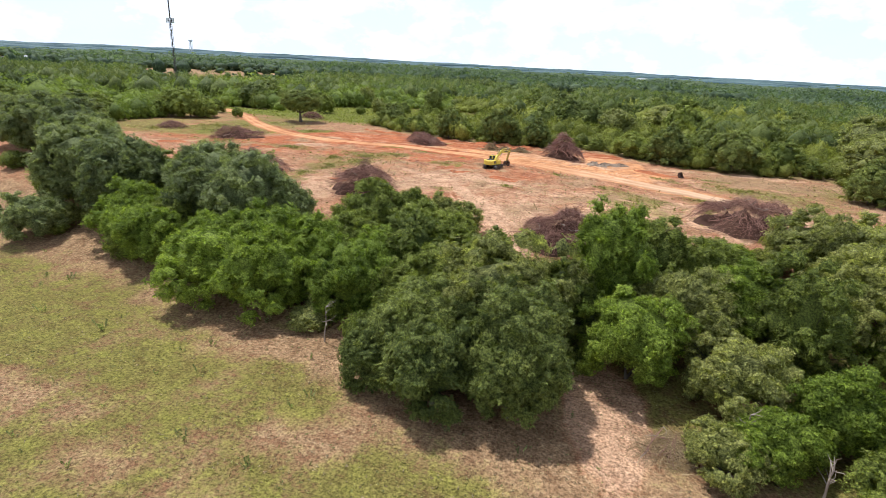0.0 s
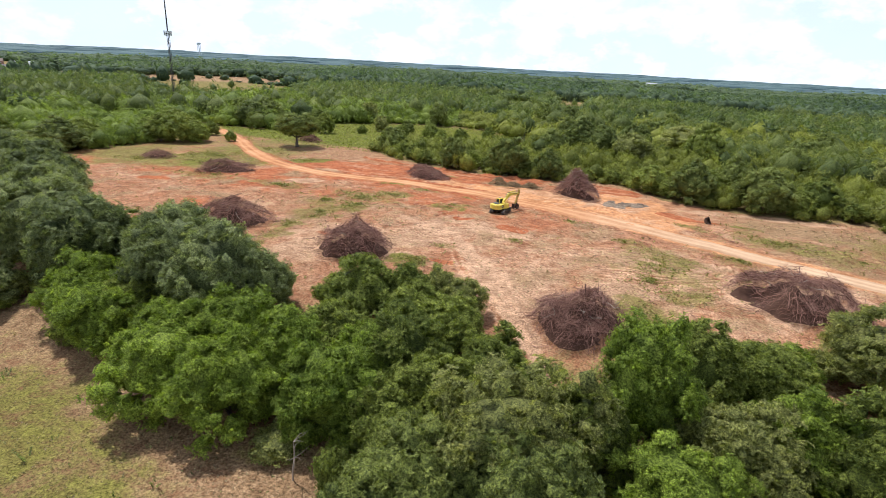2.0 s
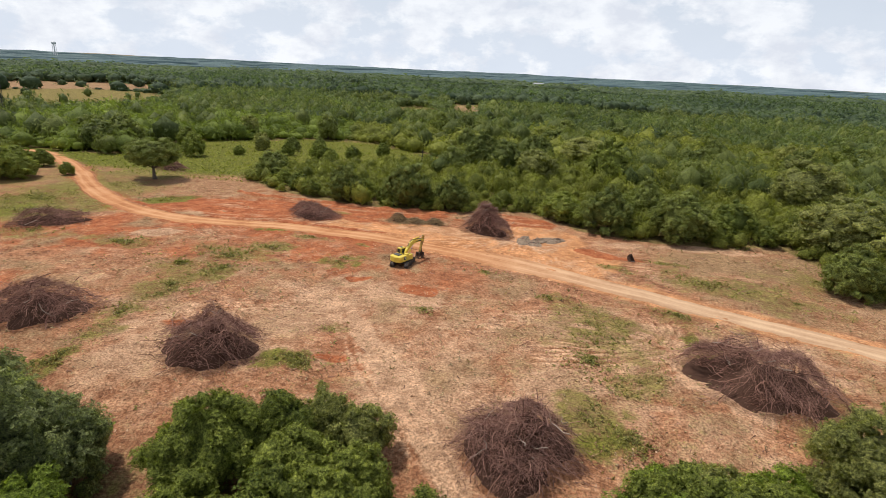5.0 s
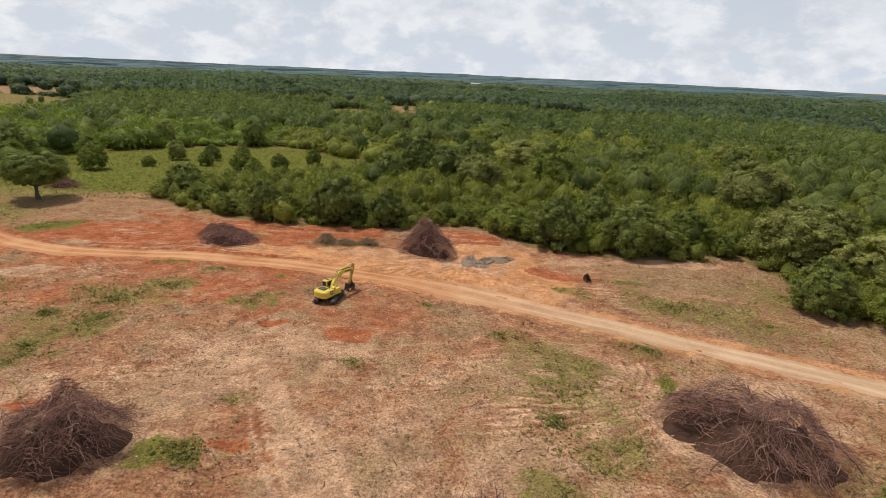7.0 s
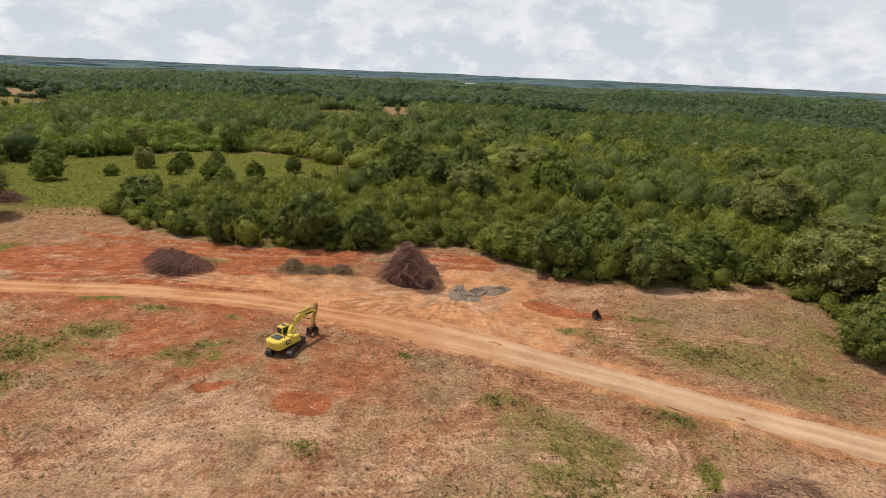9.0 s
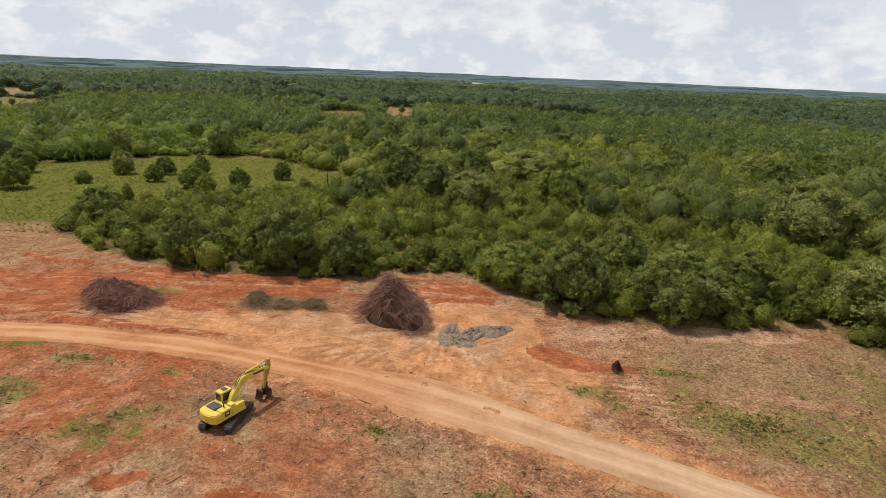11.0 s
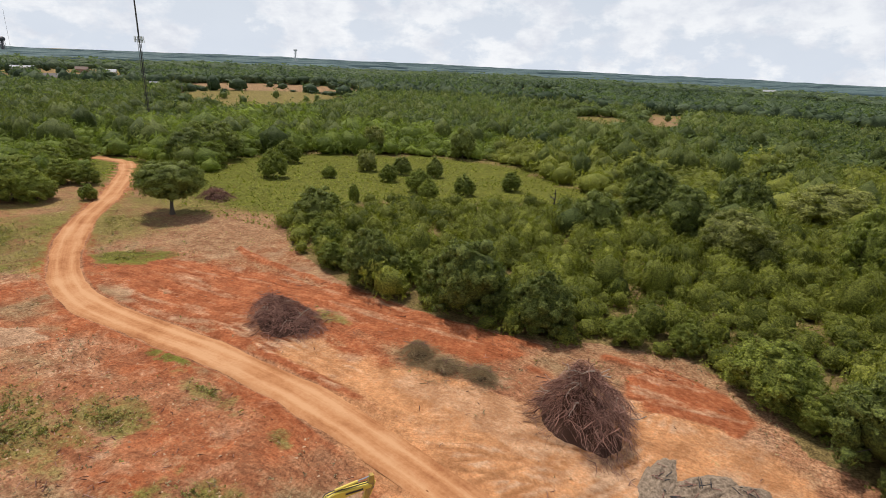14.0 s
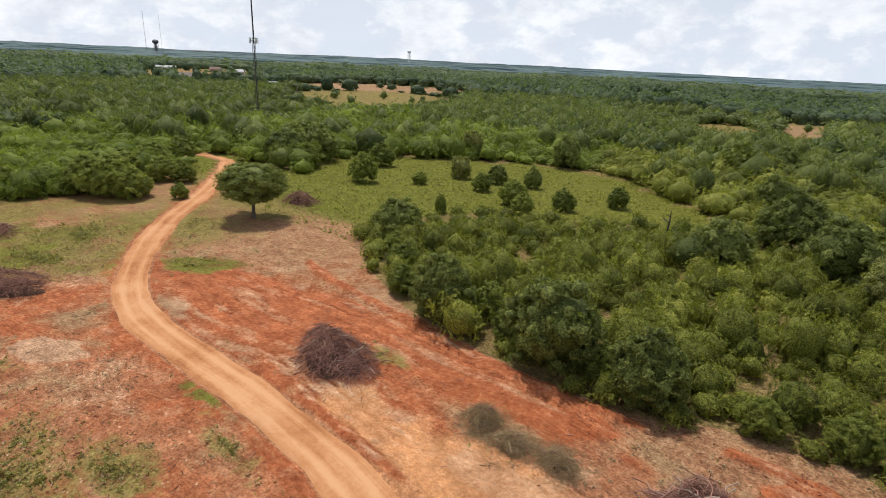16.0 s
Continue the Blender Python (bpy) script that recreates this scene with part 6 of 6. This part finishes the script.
ROOF_GREY = paint("grey_shingles", (0.16, 0.14, 0.13), 0.9, amount=0.2)
ROOF_WHITE = paint("white_metal_roof", (0.42, 0.42, 0.42), 0.7, amount=0.15)
ROOF_BROWN = paint("brown_shingles", (0.20, 0.14, 0.11), 0.9, amount=0.2)
WALL_PALE = paint("pale_siding", (0.62, 0.60, 0.56), 0.8, amount=0.1)
WALL_BRICK = paint("brick_walls", (0.30, 0.17, 0.12), 0.9, amount=0.1)


def house(x, y, length, depth, wall_h, roof_h, turn, wall, roof, label, lift=0.0):
    z = float(ground_z(x, y)) - 0.1
    ob = empty("house", pose(x, y, z, 0, 0, turn), label, "house", "far houses")
    part("wall", box(bmesh.new(), (length, depth, wall_h), (0, 0, wall_h / 2), bevel=0.0), wall, ob)
    bm = bmesh.new()
    o = 0.5
    a = [bm.verts.new((sx * (length / 2 + o), sy * (depth / 2 + o), wall_h)) for sx, sy in ((-1, -1), (1, -1), (1, 1), (-1, 1))]
    r = [bm.verts.new((sx * (length / 2 + o), 0, wall_h + roof_h)) for sx in (-1, 1)]
    for f in ((a[0], a[1], r[1], r[0]), (a[2], a[3], r[0], r[1]), (a[0], r[0], a[3]), (a[1], a[2], r[1]), (a[3], a[2], a[1], a[0])):
        bm.faces.new(f)
    part("roof", bm, roof, ob)
    n = max(2, int(length / 4))
    for i in range(n):
        px = -length / 2 + (i + 0.5) * length / n
        for s in (-1, 1):
            if i == n // 2 and s == -1:
                part("door", box(bmesh.new(), (1.0, 0.08, 2.05), (px, s * depth / 2, 1.03), bevel=0.0), WHITE, ob)
            else:
                w = part("window", box(bmesh.new(), (1.3, 0.08, 1.2), (px, s * depth / 2, wall_h * 0.58), bevel=0.0), WHITE, ob)
                part("pane", box(bmesh.new(), (1.1, 0.10, 1.0), (px, s * depth / 2, wall_h * 0.58), bevel=0.0), GLASS, w)
    return ob


HOUSES = [(-521, 458, 10, 8, 3.5, 3.5, 35, WALL_PALE, ROOF_WHITE, "far house with a white metal roof"),
          (-482, 447, 20, 12, 3.0, 4.0, 50, WALL_BRICK, ROOF_GREY, "far brick house with a wide grey roof"),
          (-640, 430, 28, 16, 3.4, 4.0, 60, WALL_BRICK, ROOF_GREY, "far low house with a long grey roof"),
          (-875, 629, 24, 14, 4.0, 3.5, 50, WALL_PALE, ROOF_WHITE, "far long barn with a white roof"),
          (-890, 600, 16, 14, 5, 4.0, 50, WALL_BRICK, ROOF_BROWN, "far dark barn in a field"),
          (-905, 526, 30, 16, 4.5, 2.5, 62, WALL_PALE, ROOF_WHITE, "far long white building"),
          (-1115, 580, 40, 20, 6, 7, 65, WALL_PALE, ROOF_GREY, "far church hall with a grey roof"),
          (-753, 701, 26, 14, 4.5, 3.0, 40, WALL_PALE, ROOF_WHITE, "far low building with a pale roof"),
          (-780, 740, 20, 12, 4.0, 3.0, 40, WALL_PALE, ROOF_BROWN, "far house at the edge of a field"),
          (30, 1493, 24, 12, 9.0, 3.0, 0, WALL_PALE, ROOF_WHITE, "far white shed among the woods"),
          (-380, 1060, 22, 10, 7, 3.0, 15, WALL_PALE, ROOF_WHITE, "far pale shed among the woods"),
          (-300, 1085, 22, 10, 7, 3.0, 15, WALL_PALE, ROOF_BROWN, "far pale shed among the woods")]
for row in HOUSES:
    house(*row)

# ---- grass, weeds, sticks and clods ----
def scatter(name, label, category, x, y, kind, material_, size, tints, seed):
    """Many small tufts in one mesh. kind: number of blades."""
    rng = np.random.default_rng(seed)
    n = len(x)
    z = ground_z(x, y)
    a = rng.uniform(0, 2 * np.pi, (n, kind))
    s = size[:, None] * rng.uniform(0.6, 1.2, (n, kind))
    lean = rng.uniform(0.25, 0.9, (n, kind)) * s
    w = s * 0.16
    ox, oy = x[:, None] + 0.35 * s * np.cos(a), y[:, None] + 0.35 * s * np.sin(a)
    ex, ey = -np.sin(a) * w, np.cos(a) * w
    V = np.empty((n, kind, 4, 3))
    V[:, :, 0] = np.stack([ox - ex, oy - ey, np.broadcast_to(z[:, None], ox.shape) - 0.12], -1)
    V[:, :, 1] = np.stack([ox + ex, oy + ey, np.broadcast_to(z[:, None], ox.shape) - 0.12], -1)
    V[:, :, 2] = np.stack([ox + lean * np.cos(a) + ex * 1.2, oy + lean * np.sin(a) + ey * 1.2, z[:, None] + s], -1)
    V[:, :, 3] = np.stack([ox + lean * np.cos(a) - ex * 1.2, oy + lean * np.sin(a) - ey * 1.2, z[:, None] + s], -1)
    me = mesh_of(name, V.reshape(-1, 3), np.arange(n * kind * 4).reshape(-1, 4))
    field(me, "tint", np.repeat(tints, kind * 4))
    me.materials.append(material_)
    return tagged(new(name, me), label, category, kind="stuff")


GRASS = leafage("dry_green_grass", (0.085, 0.10, 0.03), (0.30, 0.275, 0.11), 0.25, 6.0, False)
HAY = leafage("dead_grass", (0.16, 0.11, 0.06), (0.42, 0.33, 0.19), 0.2, 6.0, False)
WEED = leafage("green_weeds", (0.155, 0.145, 0.042), (0.37, 0.335, 0.11), 0.3, 6.0, False)
RANK = leafage("rank_meadow_weeds", (0.08, 0.10, 0.018), (0.30, 0.31, 0.06), 0.3, 6.0, False)


def bare_free(x, y, share):
    """False on scraped soil, but for a small share."""
    kinds = soil(x, y)[1]
    bare = np.maximum(kinds["tan"], kinds["red"] * 0.9)
    return (bare < 0.5) | (np.random.default_rng(99).random(len(x)) < share * 0.4)


def weed_patches(name, label, x, y, material_, size, seed, blades=4, category="weeds", lift=0.1):
    """Low leafy weeds, many sprays in one mesh."""
    rng = np.random.default_rng(seed)
    c = np.stack([x, y, ground_z(x, y) + lift + 0.5 * size * rng.random(len(x))], 1)
    out = rng.normal(0, 0.5, (len(x), 3)) + [0, 0, 0.6]
    V, F = leaf_sprays(rng, c, out, 1.0, blades, 0.3)
    V = (V.reshape(len(x), -1, 3) - c[:, None]) * size[:, None, None] + c[:, None]
    me = mesh_of(name, V.reshape(-1, 3), F)
    field(me, "tint", np.repeat(rng.uniform(0, 0.4, len(x)), blades * 3))
    me.materials.append(material_)
    return tagged(new(name, me), label, category, kind="stuff")


x, y = spread(-95, 30, 16, 66, 0.62, 61)
keep = inside(HILL, x, y) & (wobble(x, y, 5, 62) > -0.25)
x, y = x[keep], y[keep]
dryness = 0.5 + 0.5 * wobble(x, y, 9, 91) + 0.8 * np.exp(-((y - 46 + 0.28 * (x + 30)) / 6.5) ** 2)
rng = np.random.default_rng(63)
dead = rng.random(len(x)) < 0.25 + 0.5 * np.clip(dryness, 0, 1)
for mask, nm, lab, mt in ((~dead, "grass", "short green pasture grass", GRASS), (dead, "dry_grass", "straw-coloured dry grass", HAY)):
    weed_patches(nm, lab, x[mask], y[mask], mt, rng.uniform(0.08, 0.2, mask.sum()), 64, 3, "grass", 0.0)

rng = np.random.default_rng(66)
X, Y = [], []
for cx, cy, rx, ry, turn, green in SPOTS:
    n = int(rx * ry * green * (60 if rx * ry < 30 else 30))
    a, q = rng.uniform(0, 6.28, n), np.abs(rng.normal(0, 0.72, n))
    c, k = math.cos(radians(turn)), math.sin(radians(turn))
    u, v = rx * q * np.cos(a), ry * q * np.sin(a)
    X.append(cx + u * c - v * k)
    Y.append(cy + u * k + v * c)
x, y = spread(-135, 50, 76, 170, 1.3, 65)
keep = inside(HILL, x, y) & (rng.random(len(x)) < np.clip(wobble(x, y, 8, 67) + 0.5 * wobble(x, y, 2.5, 68), 0.0, 1) + 0.3 * ease(150, 162, y))
x, y = np.concatenate(X + [x[keep]]), np.concatenate(Y + [y[keep]])
keep = inside(HILL, x, y) & (line_distance(ROAD_PTS, x, y) > 3.2) & bare_free(x, y, 0.3)
weed_patches("weeds", "green weeds sprouting on the bare soil", x[keep], y[keep], WEED, rng.uniform(0.08, 0.30, keep.sum()) * np.clip(0.7 + 0.8 * wobble(x[keep], y[keep], 2.2, 70), 0.3, 1.4), 69)
x, y = spread(-165, -20, 176, 300, 1.3, 75)
keep = inside(HILL, x, y) & (line_distance(ROAD_PTS, x, y) > 3.0) & (wobble(x, y, 9, 76) > -0.5)
weed_patches("meadow_weeds", "rank green weeds in the meadow", x[keep], y[keep], RANK, rng.uniform(0.2, 0.55, keep.sum()), 77)
x, y = spread(-125, 50, 76, 168, 0.8, 78)
keep = inside(HILL, x, y) & (line_distance(ROAD_PTS, x, y) > 3.4) & bare_free(x, y, 0.12) & (rng.random(len(x)) < 0.30 + 0.5 * wobble(x, y, 6, 84))
weed_patches("dead_weeds", "dry straw stalks on the bare soil", x[keep], y[keep], HAY, rng.uniform(0.1, 0.32, keep.sum()), 79, 3)

# tall weed stalks in the pasture
x, y = spread(-80, 5, 20, 58, 5.0, 71)
keep = inside(HILL, x, y) & (np.random.default_rng(72).random(len(x)) < 0.5)
scatter("tall_weeds", "dark tall weed stalks in the pasture", "weeds", x[keep], y[keep], 5, LEAF_DARK, np.random.default_rng(73).uniform(0.3, 0.85, keep.sum()), np.full(keep.sum(), 0.1), 74)


def litter_sticks():
    rng = np.random.default_rng(81)
    x, y = rng.uniform(-110, 48, 7000), rng.uniform(74, 160, 7000)
    d = line_distance(ROAD_PTS, x, y)
    keep = inside(HILL, x, y) & (d > 3.6) & (rng.random(len(x)) < (0.45 + 0.5 * wobble(x, y, 10, 82)) * (1 - 0.75 * ease(124, 132, y)))
    out = []
    for px, py in zip(x[keep], y[keep]):
        L, a = rng.uniform(0.2, 0.9) * rng.choice([0.6, 1, 1.6]), rng.uniform(0, 6.28)
        z = float(ground_z(px, py)) + 0.06
        e = np.array([math.cos(a), math.sin(a), rng.normal(0, 0.08)]) * L / 2
        c = np.array([px, py, z])
        out.append(tube([c - e, c + rng.normal(0, 0.06, 3), c + e], [0.04, 0.035, 0.015], 3))
    me = mesh_of("sticks", *joined(out))
    me.materials.append(DEAD)
    return tagged(new("sticks", me), "broken sticks and roots strewn over the clearing", "debris", kind="stuff")


litter_sticks()


def clods():
    """Crumbled clay along the cut banks."""
    rng = np.random.default_rng(91)
    V0 = np.array([(1, 0, 0), (-1, 0, 0), (0, 1, 0), (0, -1, 0), (0, 0, 1), (0, 0, -1)], float)
    F0 = np.array([(0, 2, 4), (2, 1, 4), (1, 3, 4), (3, 0, 4), (2, 0, 5), (1, 2, 5), (3, 1, 5), (0, 3, 5)])
    out = []
    lines = [[(-72, 160), (-56, 159.5), (-43, 158), (-33, 157), (-24, 156)], [(-14, 160.5), (-8, 161), (-2, 158)]]
    for line in lines:
        p = smooth_line(line, 0.35)
        for q in p:
            for k in range(5):
                c = q + rng.normal(0, 0.8, 2)
                s = rng.uniform(0.03, 0.13)
                v = V0 * s * rng.uniform(0.6, 1.2, (6, 3)) + [*c, float(ground_z(*c)) + 0.06]
                out.append((v, F0))
    me = mesh_of("clods", *joined(out))
    me.materials.append(CLAY)
    return tagged(new("clods", me), "red clay clods along the cut bank", "soil", kind="stuff")


def clay_material():
    m, n, l, p = material("red_clay_clods")
    co = n.new("ShaderNodeTexCoord").outputs["Object"]
    f = noise_node(n, l, co, 1.5, 6)
    l.new(ramp_node(n, l, f, [(0.3, (0.20, 0.06, 0.026)), (0.7, (0.45, 0.18, 0.09))]), p.inputs["Base Color"])
    p.inputs["Roughness"].default_value = 0.97
    return m


CLAY = clay_material()
clods()


def crumbs_material():
    m, n, l, p = material("crumbled_topsoil")
    isle = n.new("ShaderNodeNewGeometry").outputs["Random Per Island"]
    f = noise_node(n, l, n.new("ShaderNodeTexCoord").outputs["Object"], 2.0, 5)
    v = math_node(n, l, "ADD", math_node(n, l, "MULTIPLY", isle, 0.7), math_node(n, l, "MULTIPLY", f, 0.3))
    l.new(ramp_node(n, l, v, [(0.15, (0.15, 0.075, 0.042)), (0.5, (0.36, 0.20, 0.115)), (0.85, (0.54, 0.36, 0.225))]), p.inputs["Base Color"])
    p.inputs["Roughness"].default_value = 0.97
    p.inputs["Specular IOR Level"].default_value = 0.05
    return m


def crumbs():
    """Lumps of turned topsoil and roots over the cleared ground, thick in some drifts and thin in others."""
    rng = np.random.default_rng(191)
    n = 26000
    x, y = rng.uniform(-72, 32, n), rng.uniform(72, 131, n)
    drift = 0.38 + 0.55 * wobble(x, y, 7, 192) + 0.3 * wobble(x, y, 2.2, 193)
    keep = inside(HILL, x, y) & (line_distance(ROAD_PTS, x, y) > 3.4) & (rng.random(n) < drift)
    x, y = x[keep], y[keep]
    n = len(x)
    unit = np.array([(1, 0, 0), (-0.5, 0.87, 0), (-0.5, -0.87, 0), (0, 0, 1)], float)
    a = rng.uniform(0, 6.28, n)
    size = 0.05 + 0.16 * rng.random(n) ** 2.5
    c, q = np.cos(a)[:, None], np.sin(a)[:, None]
    V = unit[None] * size[:, None, None] * rng.uniform(0.6, 1.3, (n, 4, 3)) * [1.3, 0.8, 0.8]
    V = np.stack([V[:, :, 0] * c - V[:, :, 1] * q + x[:, None], V[:, :, 0] * q + V[:, :, 1] * c + y[:, None], V[:, :, 2] + (soil(x, y)[0] - 0.02)[:, None]], -1)
    F = np.array([(0, 1, 3), (1, 2, 3), (2, 0, 3)])[None] + (np.arange(n) * 4)[:, None, None]
    me = mesh_of("soil_crumbs", V.reshape(-1, 3), F.reshape(-1, 3))
    me.materials.append(crumbs_material())
    return tagged(new("soil_crumbs", me), "lumps of turned topsoil strewn over the clearing", "soil", kind="stuff")


crumbs()
